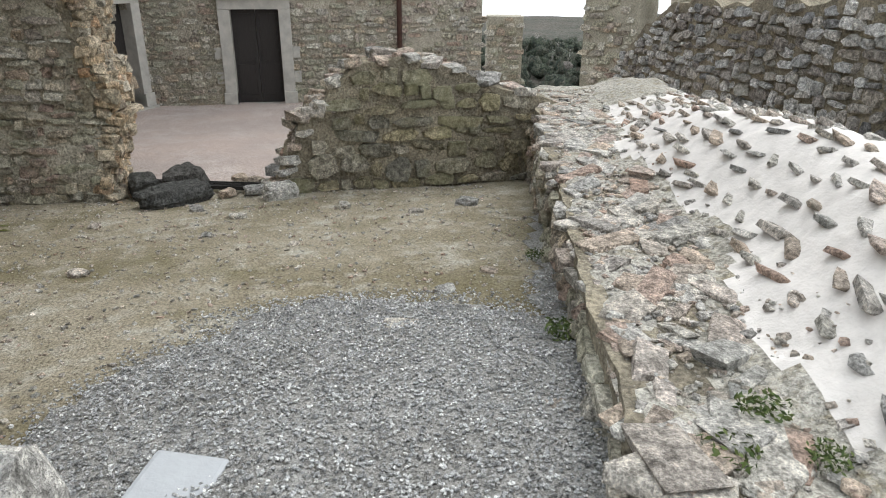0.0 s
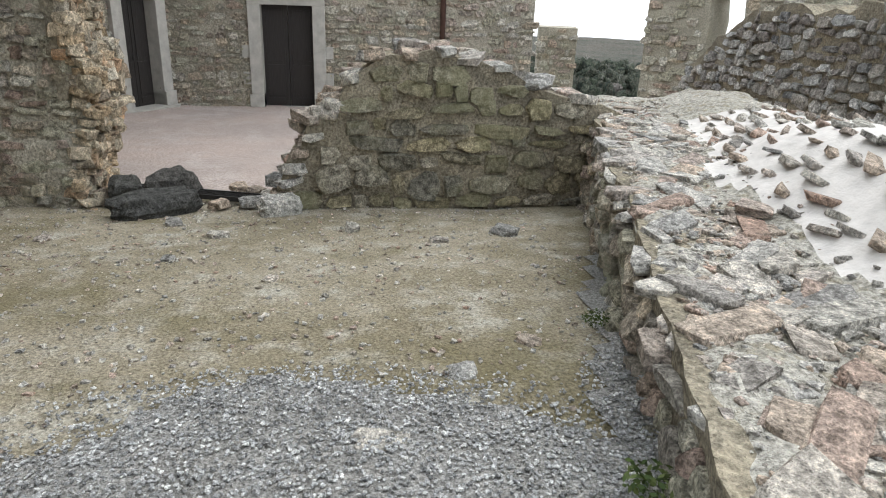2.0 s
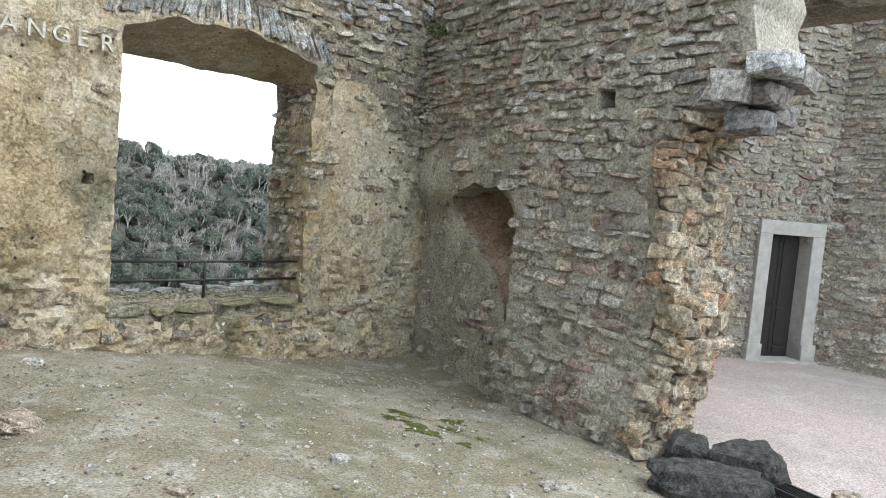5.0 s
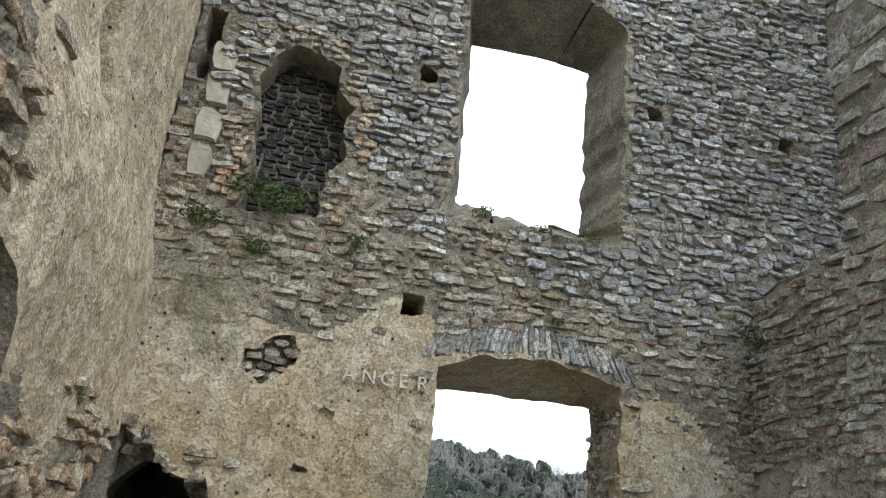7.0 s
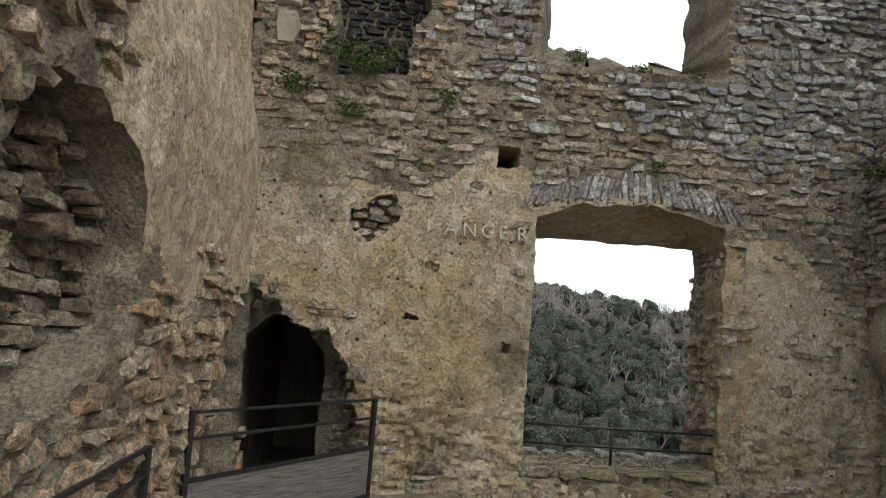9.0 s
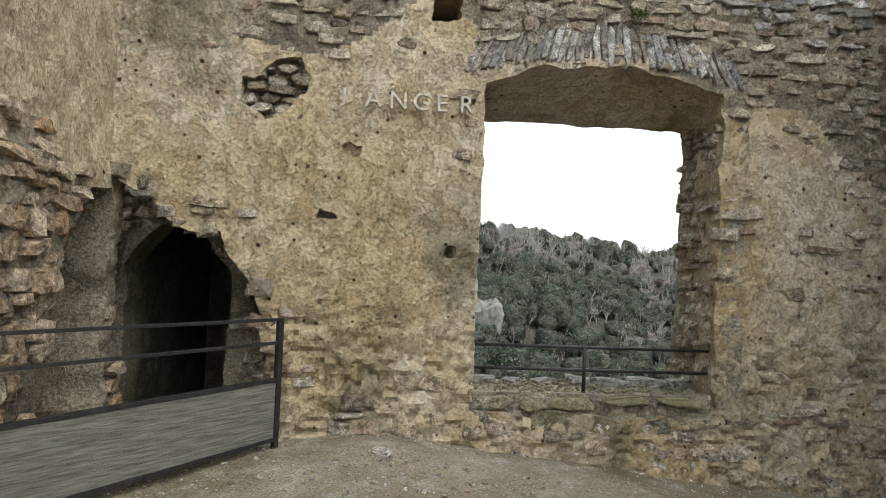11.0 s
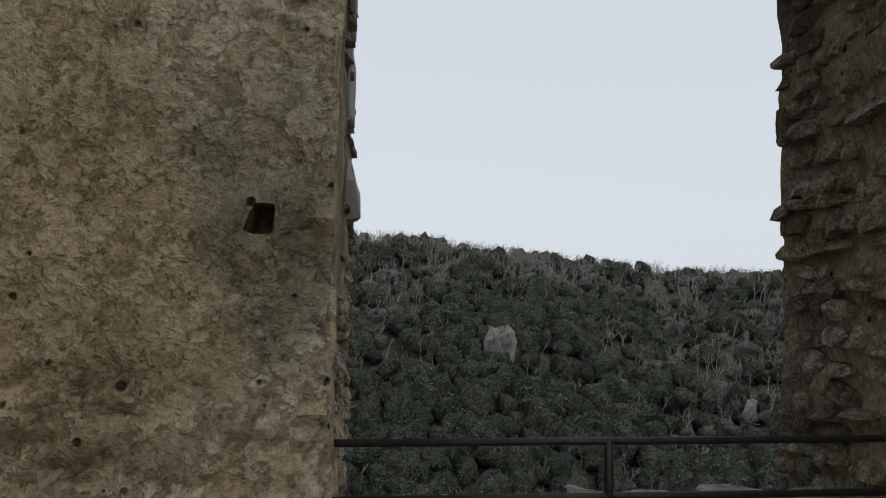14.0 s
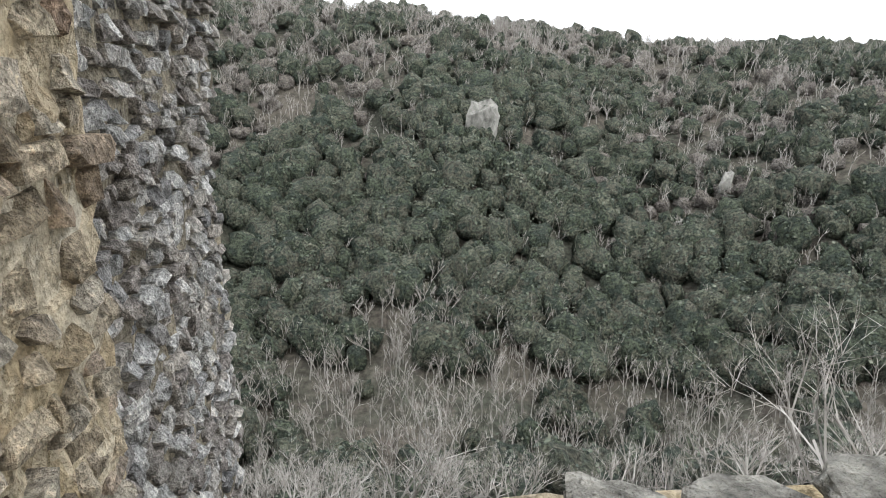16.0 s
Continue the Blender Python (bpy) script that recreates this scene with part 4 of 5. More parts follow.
for k, (x, y, z, s) in enumerate(((-2.05, 0.95, 1.1, 0.1), (-1.9, 0.75, 1.14, 0.09), (-2.15, 0.7, 1.15, 0.07), (-0.1, 8.42, 4.66, 0.24), (0.3, 8.4, 4.64, 0.22), (0.1, 8.4, 4.55, 0.18), (0.0, 8.42, 4.1, 0.16),
                                   (3.3, 8.45, 3.85, 0.09), (1.0, 8.42, 4.35, 0.12), (-0.6, 8.42, 4.3, 0.2), (5.6, 8.2, 3.9, 0.16), (3.1, 8.6, 4.9, 0.14), (3.7, 8.6, 4.9, 0.14), (2.4, 8.6, 5.0, 0.14), (-0.6, 0.95, 0.75, 0.1), (0.9, 0.62, 0.55, 0.07))):
    weed((x, y, z), s, 160, k)

# ---- outer court: facade, doors, pipe ----
DOOR = [(7.85, -0.42), (7.85, 1.72), (8.93, 1.72), (8.93, -0.42)]
facade = Wall("wall_court", "tall court facade of roughly coursed grey-brown stone", (13.15, 5.75 + 1.2, 0), (0, -1), 8.85, -1.2, 10.0, 0.9, MORTAR_COURT, 0.16,
              [([(u - 4.8, -1.5 if v < 0 else v) for u, v in DOOR], 0.3), ([(2.1, 4.5), (2.9, 4.5), (2.9, 5.9), (2.1, 5.9)], 0.35)], 0.02, seed=50)
facade.stones(STONE_COURT, (0.09, 0.18), (0.16, 0.42), (3.6, 1.2), lambda u, v: 0.97, (0.0, 0.022), 300, 50, gap=0.93, tilt=4)
C = Vector((13.15, 5.75))
D2 = Vector((-0.877, 0.48))
side = Wall("wall_court_side", "court side wall with a stone-framed doorway", (C.x + D2.x * 6.5, C.y + D2.y * 6.5, 0), -D2, 6.7, -1.2, 10.0, 0.9, MORTAR_COURT, 0.16,
            [([(5.25, -1.5), (5.25, 1.85), (6.1, 1.85), (6.1, -1.5)], 0.45)], 0.02, seed=51)
side.stones(STONE_COURT, (0.09, 0.18), (0.16, 0.4), (4.5, 1.2), lambda u, v: 0.95, (0.0, 0.022), 240, 51, gap=0.93, tilt=4)


def doorway(name, label, m, width, height, cornice):
    """A panelled double door in a dressed stone surround; x along the wall, -y out of it, z up from the threshold."""
    d = thing(name, label, "door", kind="structure")
    d.matrix_basis = m
    w = width / 2
    for s in (-1, 1):
        part("jamb", boxm(min(s * w, s * (w + 0.26)), -0.1, 0, max(s * w, s * (w + 0.26)), 0.3, height, 0.012), DRESSED, d)
        part("plinth", boxm(min(s * w, s * (w + 0.3)), -0.14, 0, max(s * w, s * (w + 0.3)), 0.29, 0.3, 0.012), DRESSED, d)
        leaf = part("door_leaf", boxm(min(s * 0.005, s * w), 0.2, 0.02, max(s * 0.005, s * w), 0.26, height, 0.004), DARK_DOOR, d, "dark brown painted timber leaf")
        for z0, z1 in ((0.08, 0.2), (0.26, 0.9), (0.98, height - 0.1)):
            part("panel", boxm(min(s * 0.08, s * (w - 0.07)), 0.182, z0, max(s * 0.08, s * (w - 0.07)), 0.2, z1, 0.006), DARK_DOOR, leaf)
        part("handle", rod(bmesh.new(), (s * 0.06, 0.16, 0.95), (s * 0.06, 0.16, 1.08), 0.012), IRON, leaf)
    part("lintel", boxm(-w - 0.26, -0.1, height, w + 0.26, 0.3, height + 0.24, 0.012), DRESSED, d)
    part("threshold", boxm(-w - 0.3, -0.22, -0.08, w + 0.3, 0.3, 0.02, 0.012), DRESSED, d)
    if cornice:
        for k, (z0, z1, o) in enumerate(((0.24, 0.29, 0.06), (0.29, 0.46, 0.0), (0.46, 0.52, 0.08), (0.52, 0.58, 0.16))):
            part("cornice", boxm(-w - 0.3 - o, -0.12 - o, height + z0, w + 0.3 + o, 0.02, height + z1, 0.01), DRESSED, d)
        for s in (-1, 1):
            for z in (0.5, 1.05):
                part("quoin", boxm(min(s * (w + 0.26), s * (w + 0.42)), -0.05, z, max(s * (w + 0.26), s * (w + 0.42)), 0.05, z + 0.26, 0.012), DRESSED, d)
    return d


doorway("door_1", "dark double door in a moulded grey stone surround", pose(13.15, 3.36, -0.42, 0, 0, -90), 1.06, 2.12, True)
q = C + D2 * 0.83
doorway("door_2", "narrow dark door set deep in a plain stone frame", pose(q.x, q.y, -0.35, 0, 0, math.degrees(math.atan2(-D2.y, -D2.x))), 0.85, 2.2, False)
win2 = thing("window_1", "small upper court window in a pale stone frame", "window", kind="structure")
for a in ((13.0, 3.9, 4.34, 13.3, 5.0, 4.5), (13.0, 3.93, 4.5, 13.3, 4.05, 5.9), (13.0, 4.85, 4.5, 13.3, 4.97, 5.9)):
    part("window_frame", boxm(*a, 0.01), DRESSED, win2)
part("pane", boxm(13.3, 4.0, 4.5, 13.33, 4.9, 5.9), DARK_DOOR, win2, "dark glazed casement")
pipe = thing("downpipe", "brown painted rainwater downpipe on the facade", "downpipe")
part("pipe", rod(bmesh.new(), (13.02, 0.1, -0.4), (13.02, 0.1, 9.8), 0.06, seg=14), PIPE, pipe, smooth=True)
for z in (0.6, 2.4, 4.4, 6.5):
    part("bracket", rod(bmesh.new(), (13.02, 0.1, z), (13.02, 0.1, z + 0.06), 0.08, seg=14), PIPE, pipe)

# ---- boulders, drain and loose stones in the gap ----
for k, (x, y, z, a, b, h, t) in enumerate(((5.2, 4.3, 0.0, 0.46, 0.36, 0.34, 20), (5.1, 3.82, 0.04, 0.56, 0.4, 0.42, -30), (4.5, 3.82, 0.06, 0.8, 0.42, 0.3, -55))):
    rock("boulder", "dark rounded basalt boulder beside the iron drain", (x, y, z), (a, b, h), STONE_DARK, t, 60 + k, "boulder", group="boulders in the gap")
rock("stone_block", "squared pale block at the foot of the low wall", (4.38, 2.62, 0.08), (0.34, 0.4, 0.26), STONE_PALE, 12, 70)
drain = thing("drain_grate", "rusty iron channel grate between the yard and court", "drain", (5.0, 3.5, 0))
dm = pose(5.12, 3.5, -0.02, 0, 0, -16)
for s in (-0.09, 0.09):
    part("grate_rail", boxm(s - 0.012, -1.0, 0, s + 0.012, 1.0, 0.05, 0.003), IRON, drain).matrix_basis = Matrix.Translation((-5.0, -3.5, 0)) @ dm
for k in range(5):
    part("grate_bar", boxm(-0.06 + 0.03 * k - 0.005, -1.0, 0.008, -0.06 + 0.03 * k + 0.005, 1.0, 0.042), IRON, drain).matrix_basis = Matrix.Translation((-5.0, -3.5, 0)) @ dm
for k, (x, y, s) in enumerate(((5.0, 2.75, 0.3), (5.2, 2.95, 0.2), (4.75, 2.95, 0.26), (4.7, 3.25, 0.22), (5.3, 3.15, 0.25))):
    rock("drain_stone", "rough stone edging the drain channel", (x, y, 0.02), (s, s * 0.8, s * 0.45), STONE_PALE, 50 * k, 80 + k, group="stones beside the drain")
rng = random.Random(53)
for k, (x, y, s) in enumerate(((0.4, 1.38, 0.13), (0.75, 1.0, 0.1), (-0.2, 1.75, 0.16), (0.85, 6.45, 0.24), (1.3, 8.0, 0.12), (2.6, 3.2, 0.1), (1.6, 4.0, 0.12), (3.4, 3.0, 0.14), (2.3, 5.2, 0.1), (2.0, 2.4, 0.09),
                               (3.6, 1.9, 0.13), (3.3, 0.6, 0.18), (3.0, 1.2, 0.12), (1.2, 5.0, 0.09), (3.4, 4.4, 0.1), (3.9, 3.5, 0.16), (-1.2, 1.42, 0.1), (-1.3, 1.2, 0.14), (-1.15, 1.1, 0.12))):
    rock("loose_stone", "pale broken stone lying on the ground", (x, y, land(x, y) + s * 0.12), (s * 1.3, s, s * 0.5), STONE_PALE, 37 * k, 90 + k, group="loose stones")
rock("pier_stone", "pale rubble pier beside the start of the path", (-2.32, 2.98, 1.2), (0.6, 0.5, 0.8), STONE_PALE, 10, 120)
box_ = thing("metal_cover", "pale grey painted metal cover on the gravel", "cover", (-1.6, 2.74, 0.77))
part("lid", boxm(-0.24, -0.14, 0, 0.24, 0.14, 0.1, 0.02), SACK, box_).rotation_euler = (0.1, 0.05, -0.25)
dirt_pts = []
for _ in range(9000):
    x, y = rng.uniform(-2, 5.2), rng.uniform(0.2, 8.4)
    if gravel_at(x, y) < 0:
        dirt_pts.append((x, y, land(x, y) + 0.004 + 0.035 * noise.noise((x * 0.9, y * 0.9, 0.3)), rng.choice((0.008, 0.01, 0.012, 0.016, 0.02, 0.032))))
heap("pebbles", "small pale pebbles scattered over the earth", dirt_pts, STONE_PALE, category="pebbles", small=True)
STONE_GRAVEL = stone_mat("crushed_gravel", [(0.38, 0.385, 0.39), (0.55, 0.555, 0.56), (0.27, 0.275, 0.28), (0.66, 0.66, 0.65), (0.44, 0.44, 0.44)], (0.4, 0.4, 0.4), 0.8)
grav_pts = []
for _ in range(46000):
    x, y = (rng.uniform(-4, 0.6), rng.uniform(0.2, 3.9)) if rng.random() < 0.85 else (rng.uniform(-0.8, 5.5), rng.uniform(-0.4, 8.4))
    g = gravel_at(x, y)
    if g > -0.16 + 0.3 * rng.random():
        grav_pts.append((x, y, land(x, y) + 0.012 + 0.035 * min(1, max(0, g) * 2) + 0.035 * noise.noise((x * 0.9, y * 0.9, 0.3)) + 0.016 * noise.noise((x * 4, y * 4, 1.3)), rng.uniform(0.007, 0.017)))
heap("gravel", "loose angular grey gravel stones", grav_pts, STONE_GRAVEL, category="gravel", small=True)
MOSS_AT = (3.75, 5.9)
sheet("moss_patch", "green moss on the damp earth near the wall", "moss", 2.6, 4.7, 4.6, 7.3, 0.03, lambda x, y: noise.noise((x * 5, y * 5, 2)) + 0.5 * noise.noise((x * 17, y * 17, 4)) > 0.05 + 1.6 * ((x - MOSS_AT[0]) ** 2 + (y - MOSS_AT[1]) ** 2 * 0.8), lambda x, y: 0.004, MOSS)

# ---- window railing, gate and fence ----
rail = thing("window_railing", "thin black iron railing across the window", "railing", (2.0, 8.68, 0.72))
o = Matrix.Translation((-2.0, -8.68, -0.72))
for z in (1.065, 0.87):
    part("rail", rod(bmesh.new(), (1.95, 8.68, z), (4.25, 8.68, z), 0.014, seg=10), IRON, rail, smooth=True).matrix_basis = o
post = part("post", rod(bmesh.new(), (3.03, 8.68, 0.66), (3.03, 8.68, 1.075), 0.017, seg=10), IRON, rail, smooth=True)
post.matrix_basis = o


def board_fence(name, label, a, b, z0, z1, slope=0.0):
    """Iron frame with three boards below and two rails above, from a to b."""
    a, b = Vector((*a, 0)), Vector((*b, 0))
    g = thing(name, label, "fence", (a.x, a.y, z0))
    g.rotation_euler = (0, 0, math.atan2(b.y - a.y, b.x - a.x))
    n = (b - a).length
    h = z1 - z0
    for x in (0, n):
        dz = slope * x
        part("post", boxm(x - 0.022, -0.022, -0.12 + dz, x + 0.022, 0.022, h + dz * 0.05, 0.004), IRON, g)

    def bar(nm, z, t, mat, d=0.012, x0=0.0, x1=n):
        bm = block(bmesh.new(), x0, -d, z - t, x1, d, z + t, 0.003)
        for v in bm.verts:
            v.co.z += slope * v.co.x * (1 - 0.95 * z / h)
        return part(nm, bm, mat, g)
    for z in (h - 0.012, h * 0.8):
        bar("rail", z, 0.012, IRON, 0.014, -0.12 if z > h * 0.9 else 0)
    for z in (0.02, h * 0.5):
        bar("frame_bar", z, 0.016, IRON, 0.018)
    s = (h * 0.5 - 0.055) / 3
    for k in range(3):
        bar("board", 0.04 + s * (k + 0.5), s * 0.485, BOARD, 0.012, 0.025, n - 0.025)
    return g


board_fence("gate", "iron-framed gate with silvered boards before the opening", (-0.86, 6.85), (0.5, 8.3), 0.2, 1.25, 0.06)
board_fence("fence", "iron-framed board fence along the side wall", (-0.82, 4.3), (-0.82, 5.78), 0.42, 1.2, -0.06)

# ---- faded letters on the plaster ----
sign = thing("painted_letters", "faded white capitals painted on the plaster", "lettering", (0.87, 8.454, 2.96))
for k, ch in enumerate("IANGER"):
    cu = bpy.data.curves.new("letter", "FONT")
    cu.body, cu.size, cu.extrude = ch, 0.2, 0.022
    tmp = new("letter", cu)
    me = bpy.data.meshes.new_from_object(tmp.evaluated_get(bpy.context.evaluated_depsgraph_get()))
    bpy.data.objects.remove(tmp)
    me.materials.append(CHALK)
    lo = new("letter", me)
    lo.parent = sign
    proud = max(north.bulge(1.98 + 0.19 * k + 0.02 * i, 2.97 + 0.04 * j) for i in range(7) for j in range(5))
    lo.matrix_basis = pose(0.19 * k, min(0.0, 8.53 - proud - 8.454 + 0.008), 0, 90, 0, 0)

# ---- ruins beyond the yard ----
SOUTHCUT = rough_poly([(-0.5, 4), (-0.5, 0.6), (1.0, 1.2), (2.5, 1.9), (5, 2.1), (9, 2.3), (13, 2.35), (16.5, 2.3), (16.5, 4)], 0.12, 0.3, 14)
south = Wall("wall_south", "long ruined boundary wall of grey rubble", (12.5, -5.2, 0), (-1, 0.05), 16, -3, 2.6, 0.9, MORTAR, 0.16, [(SOUTHCUT, None)], 0.04, seed=60)
south.stones(STONE_GREY, (0.12, 0.24), (0.2, 0.46), (5, 1.0), None, (0.0, 0.06), 260, 60, tilt=8)
TW = rough_poly([(1.6, 0.4), (1.6, 2.4), (2.4, 2.4), (2.4, 0.4)], 0.05, 0.25, 2)
tower = Wall("wall_tower", "ruined tower wall with a window opening", (15.5, -5.4, 0), (-0.75, -0.66), 5.5, -4, 8, 1.2, MORTAR_COURT, 0.2, [(TW, None)], 0.04, seed=61)
tower.stones(STONE_COURT, (0.14, 0.24), (0.22, 0.5), (2, 1), lambda u, v: 0.8, (0.0, 0.04), 160, 61)
pier = Wall("wall_pier", "distant square stub of pale masonry", (20.0, -3.75, 0), (-0.2, -1), 1.2, -4, 1.1, 1.2, MORTAR_COURT, 0.2, (), 0.03, seed=62)
pier.stones(STONE_COURT, (0.14, 0.24), (0.22, 0.4), (0.5, 1), None, (0.0, 0.03), 40, 62)

# ---- woods ----
def woods(name, label, spots, mat, kind):
    """Far crowns: a ragged cloud of leaf sprays about each spot (x, y, z, radius, height)."""
    rng = np.random.default_rng(11)
    per = 46
    n = len(spots)
    s = np.array(spots)
    d = rng.normal(size=(n, per, 3))
    d /= np.linalg.norm(d, axis=2, keepdims=True)
    d[:, :, 2] = np.abs(d[:, :, 2]) * 1.3 - 0.35
    rad = rng.uniform(0.95, 1.25, size=(n, per, 1))
    lump = 1 + 0.25 * np.sin(d[:, :, :1] * 5 + s[:, None, :1]) * np.cos(d[:, :, 1:2] * 4 + s[:, None, 1:2])
    c = s[:, None, :3] + d * rad * lump * np.stack([s[:, 3], s[:, 3], s[:, 4]], 1)[:, None, :]
    a = rng.normal(size=(n, per, 3))
    a -= d * np.sum(a * d, 2, keepdims=True) * 0.95
    a /= np.linalg.norm(a, axis=2, keepdims=True)
    b = np.cross(d + rng.normal(size=d.shape) * 0.18, a)
    size = (s[:, 3] * 0.092)[:, None, None] * rng.uniform(0.6, 1.3, size=(n, per, 1))
    v = np.stack([c - a * size, c + b * size * 0.8, c + a * size, c - b * size * 0.8], 2).reshape(-1, 3)
    me = bpy.data.meshes.new(name)
    k = np.arange(len(v)).reshape(-1, 4)
    me.vertices.add(len(v))
    me.vertices.foreach_set("co", v.ravel().astype(np.float32))
    me.loops.add(k.size)
    me.loops.foreach_set("vertex_index", k.ravel().astype(np.int32))
    me.polygons.add(len(k))
    me.polygons.foreach_set("loop_start", np.arange(0, k.size, 4).astype(np.int32))
    me.update(calc_edges=True)
    me.materials.append(mat)
    return tagged(new(name, me), label, "trees", kind=kind)


def crowns(name, label, spots, mat):
    """Rounded, lumpy tree crowns of a far wood, one closed shape each."""
    rng, shapes = random.Random(5), []
    for k in range(12):
        bm = bmesh.new()
        bmesh.ops.create_icosphere(bm, subdivisions=2, radius=1)
        for v in bm.verts:
            v.co *= 0.92 + 0.5 * noise.noise(v.co * 1.7 + Vector((k * 3.1, 0, 0))) + 0.4 * noise.noise(v.co * 3.4 + Vector((0, k * 2.3, 0)))
        bm.verts.index_update()
        shapes.append((np.array([v.co for v in bm.verts]), np.array([[v.index for v in f.verts] for f in bm.faces])))
        bm.free()
    vs, fs, n = [], [], 0
    for x, y, z, r, h in spots:
        sv, sf = shapes[rng.randrange(12)]
        a = rng.uniform(0, 6.28)
        c, q = math.cos(a), math.sin(a)
        w = sv @ np.array([[c, q, 0], [-q, c, 0], [0, 0, 1]]) * (r, r, h) + (x, y, z)
        vs.append(w)
        fs.append(sf + n)
        n += len(sv)
    v, k = np.concatenate(vs), np.concatenate(fs)
    me = bpy.data.meshes.new(name)
    me.vertices.add(len(v))
    me.vertices.foreach_set("co", v.ravel().astype(np.float32))
    me.loops.add(k.size)
    me.loops.foreach_set("vertex_index", k.ravel().astype(np.int32))
    me.polygons.add(len(k))
    me.polygons.foreach_set("loop_start", np.arange(0, k.size, 3).astype(np.int32))
    me.polygons.foreach_set("use_smooth", np.ones(len(k), dtype=bool))
    me.update(calc_edges=True)
    me.materials.append(mat)
    return tagged(new(name, me), label, "trees", kind="stuff")


def twigs(rng, base, h, spread, levels, out, r=0.05):
    """Collects (a, b, ra, rb) limbs of a leafless tree."""
    def grow(p, d, n, ln, rad):
        q = p + d * ln
        out.append((p, q, rad, rad * 0.65))
        if n == 0:
            return
        for _ in range(rng.choice((2, 3, 3))):
            e = (d + Vector((rng.gauss(0, spread), rng.gauss(0, spread), rng.gauss(0.12, spread * 0.6)))).normalized()
            grow(p + d * ln * rng.uniform(0.6, 1.0), e, n - 1, ln * rng.uniform(0.6, 0.85), rad * 0.6)
    grow(Vector(base), Vector((rng.gauss(0, 0.1), rng.gauss(0, 0.1), 1)).normalized(), levels, h, r)


def limb_mesh(limbs):
    v, f = [], []
    for p, q, ra, rb in limbs:
        d = (q - p).normalized()
        a = d.orthogonal().normalized()
        b = d.cross(a)
        k = len(v)
        if ra < 0.025:
            v += [p + a * ra, p - a * ra * 0.5 + b * ra, p - a * ra * 0.5 - b * ra, q]
            f += [(k, k + 1, k + 3), (k + 1, k + 2, k + 3), (k + 2, k, k + 3)]
            continue
        for c, r in ((p, ra), (q, rb)):
            for i in range(3):
                t = 2.094 * i
                v.append(c + a * r * math.cos(t) + b * r * math.sin(t))
        for i in range(3):
            j = (i + 1) % 3
            f.append((k + i, k + j, k + 3 + j, k + 3 + i))
    return v, f


rng = random.Random(77)
ever, bare_far = [], []
for _ in range(16000):
    az, r = radians(rng.uniform(-14, 52)), 42 + 205 * math.sqrt(rng.random())
    if rng.random() < 0.2:
        az = radians(rng.uniform(52, 114))
    x, y = r * math.sin(az), r * math.cos(az)
    z = land(x, y)
    mixd = 0.55 * noise.noise((x * 0.02, y * 0.02, 7)) + 0.6 * noise.noise((x * 0.07, y * 0.07, 3)) + smooth(132, 180, r) * 0.72 + 0.95 * smooth(116, 98, r)
    mixd -= 0.7 if az > 0.9 else 0
    if mixd < 0.38 + rng.gauss(0, 0.3):
        if len(ever) < 5200:
            s = rng.choice((0.6, 1, 1, 1.3)) * rng.uniform(1.6, 2.8)
            s *= 1 - 0.25 * smooth(165, 200, r)
            ever.append((x, y, z + s * 0.9, s, s * rng.uniform(0.85, 1.25)))
    elif len(bare_far) < 4200:
        bare_far.append((x, y, z, rng.uniform(1.5, 2.6) if r > 118 else rng.uniform(2.0, 3.1)))
for _ in range(650):
    az, r = radians(rng.uniform(-14, 50)), rng.uniform(72, 120)
    bare_far.append((r * math.sin(az), r * math.cos(az), land(r * math.sin(az), r * math.cos(az)), rng.uniform(1.8, 2.8)))
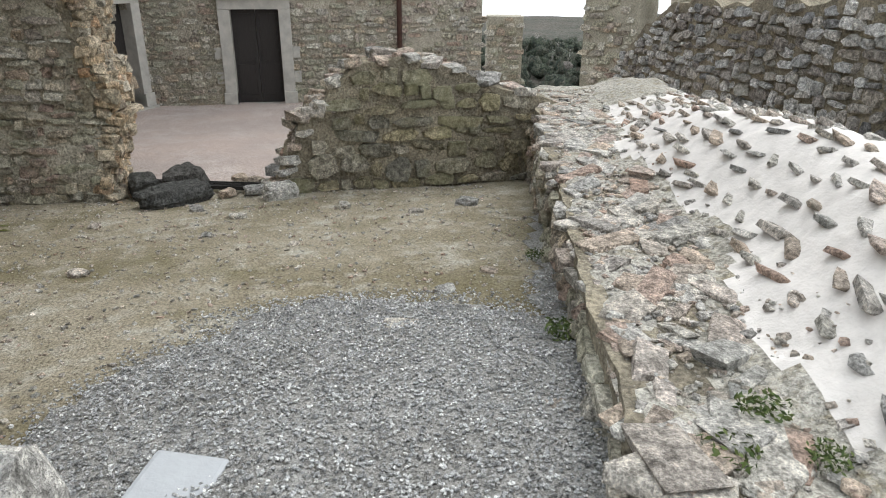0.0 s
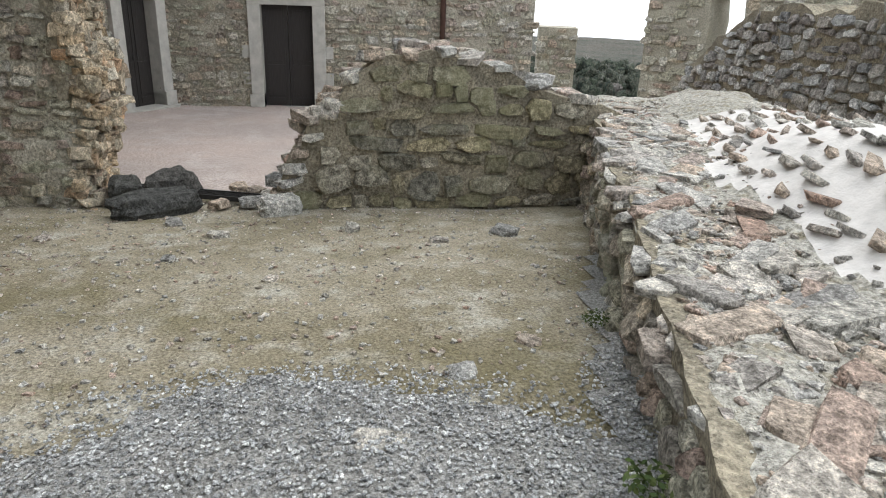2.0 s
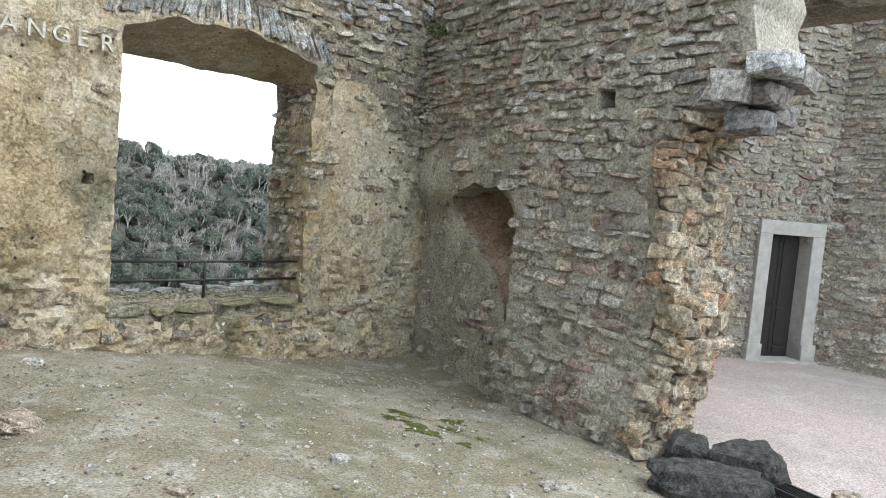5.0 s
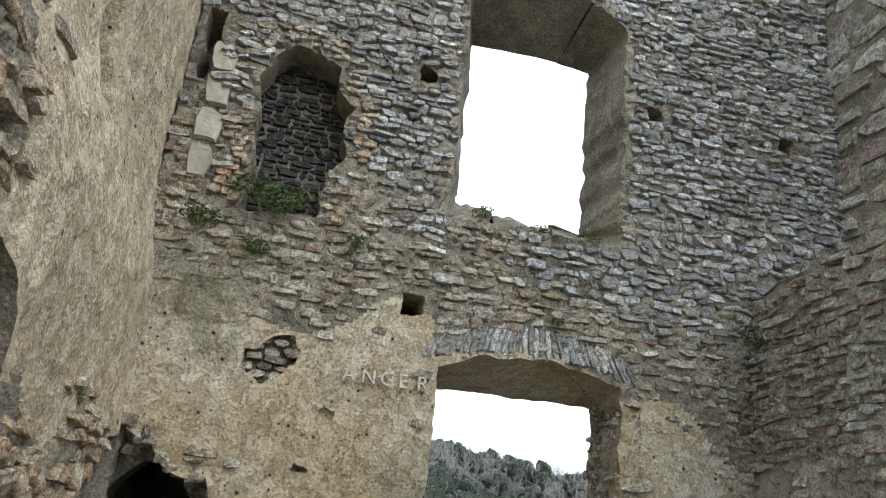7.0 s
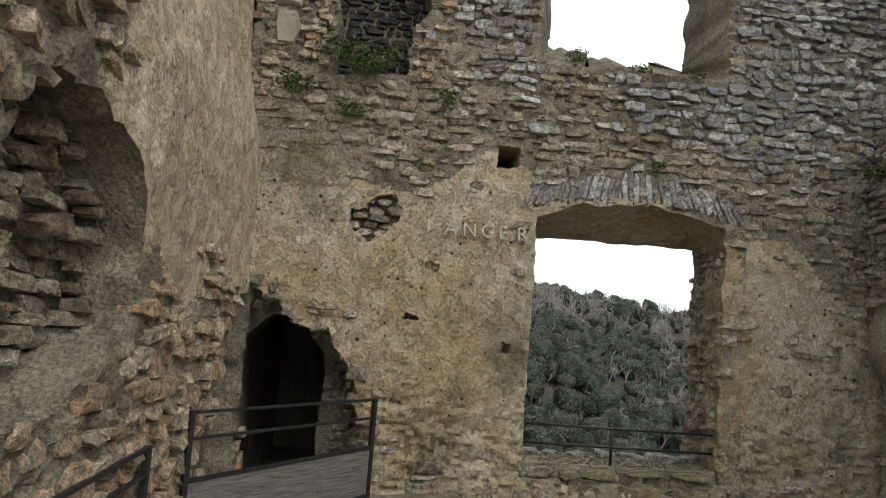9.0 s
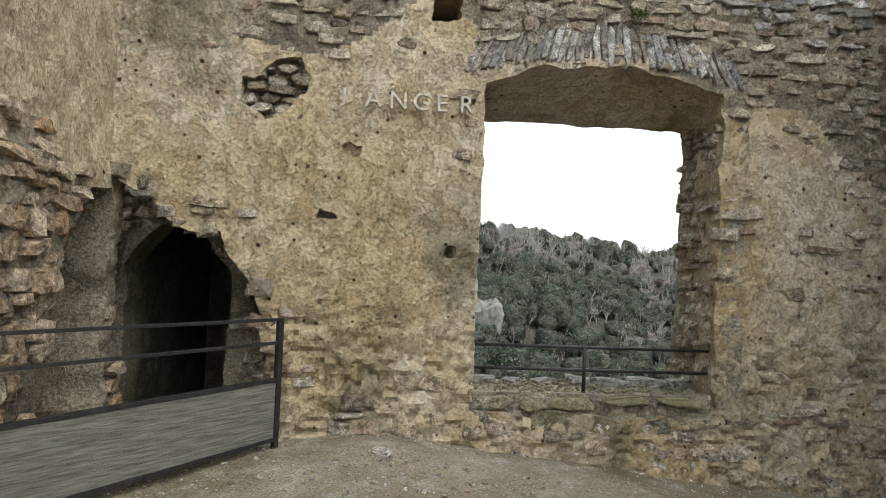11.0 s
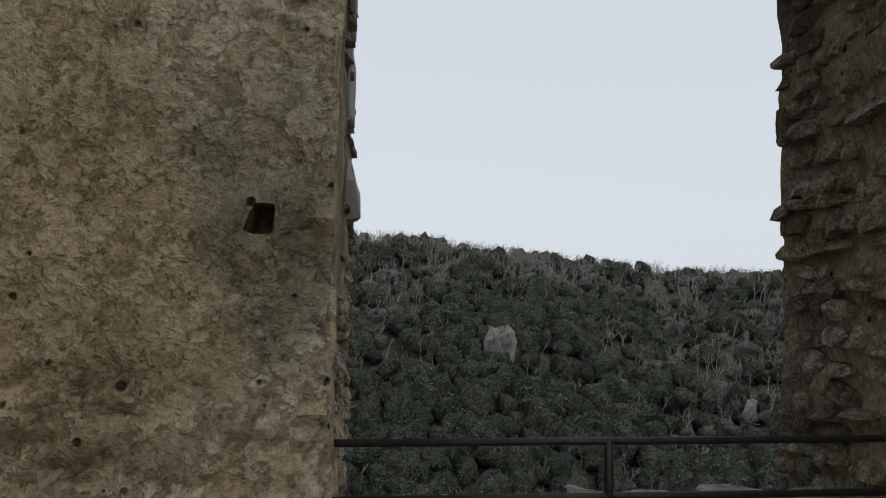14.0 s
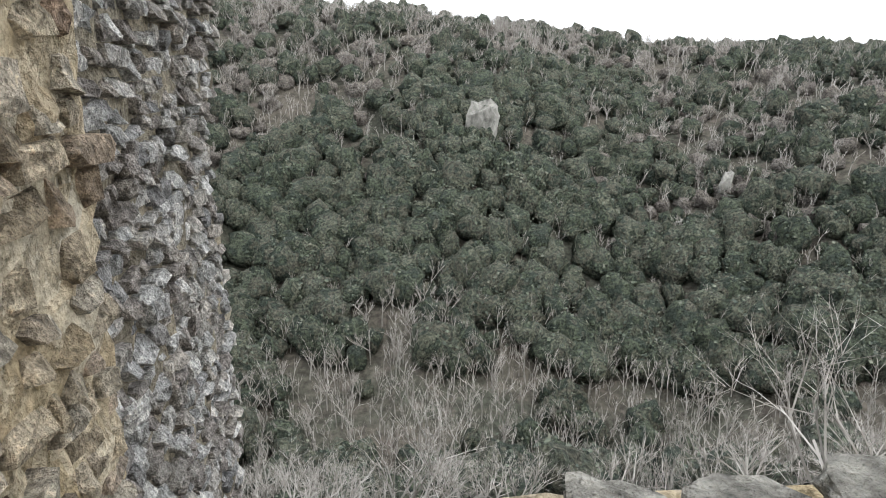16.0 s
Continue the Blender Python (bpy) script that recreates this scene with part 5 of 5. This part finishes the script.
# crown cores coloured as if in shade, under lighter leaf sprays
crowns("far_woods", "evergreen oak wood covering the far hillside, inner shade put into its dark colour", ever, CROWN_SHADED)
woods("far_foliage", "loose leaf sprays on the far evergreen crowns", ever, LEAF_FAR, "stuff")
crowns("bare_crowns", "hazy grey-brown crowns of leafless trees on the hill", [(x, y, z + h * 0.35, h * 1.0, h * 0.8) for x, y, z, h in bare_far[::4] if math.hypot(x, y) > 135], CROWN_BARE)
limbs = []
for x, y, z, h in bare_far:
    twigs(rng, (x, y, z), h, 0.36, 3, limbs, 0.05 + 0.02 * h)
v, f = limb_mesh(limbs)
tagged(mesh_ob("bare_woods", v, f, TWIG), "leafless grey trees among the evergreens on the hillside", "trees", kind="stuff")
for k, (x, y, s) in enumerate(((27, 150, 9.0), (55, 145, 4.0), (72, 132, 5), (-14, 150, 3), (61, 128, 3))):
    rock("outcrop", "pale limestone outcrop among the hillside trees", (x, y, land(x, y) + s * 0.45), (s, s * 0.6, s * 0.95), LIMESTONE, 30 * k, 130 + k, "rock outcrop", 12, detail=2, group="outcrops on the hillside")
near = []
for k in range(52):
    az, r = radians(rng.uniform(-8, 46)), rng.uniform(17, 44)
    near.append((2.6 + r * math.sin(az), 8 + r * math.cos(az)))
for k, (x, y) in enumerate(near + [(12.5, 19.0), (14.5, 22.0)]):
    t = thing("tree", "leafless pale-twigged tree on the steep slope", "tree", (x, y, land(x, y) - 0.2), "bare trees below the window")
    limbs = []
    twigs(rng, (0, 0, 0), rng.uniform(1.3, 2.2) + (1.5 if k > 51 else 0), 0.5, 5, limbs, 0.09)
    v, f = limb_mesh(limbs[:1])
    mesh_ob("trunk", v, f, TWIG, t)
    v, f = limb_mesh(limbs[1:])
    mesh_ob("crown", v, f, TWIG, t)
bush = []
for _ in range(1100):
    az, r = radians(rng.uniform(-16, 52)), rng.uniform(5, 48)
    x, y = 2.6 + r * math.sin(az), 8 + r * math.cos(az)
    s = rng.uniform(0.35, 0.8) * (0.6 + r / 60)
    bush.append((x, y, land(x, y) + s * 0.5, s, s * 0.8))
# the scrub takes the shade-darkened crown palette too
crowns("slope_scrub", "dark green scrub on the slope under the castle", bush, CROWN_SHADED)
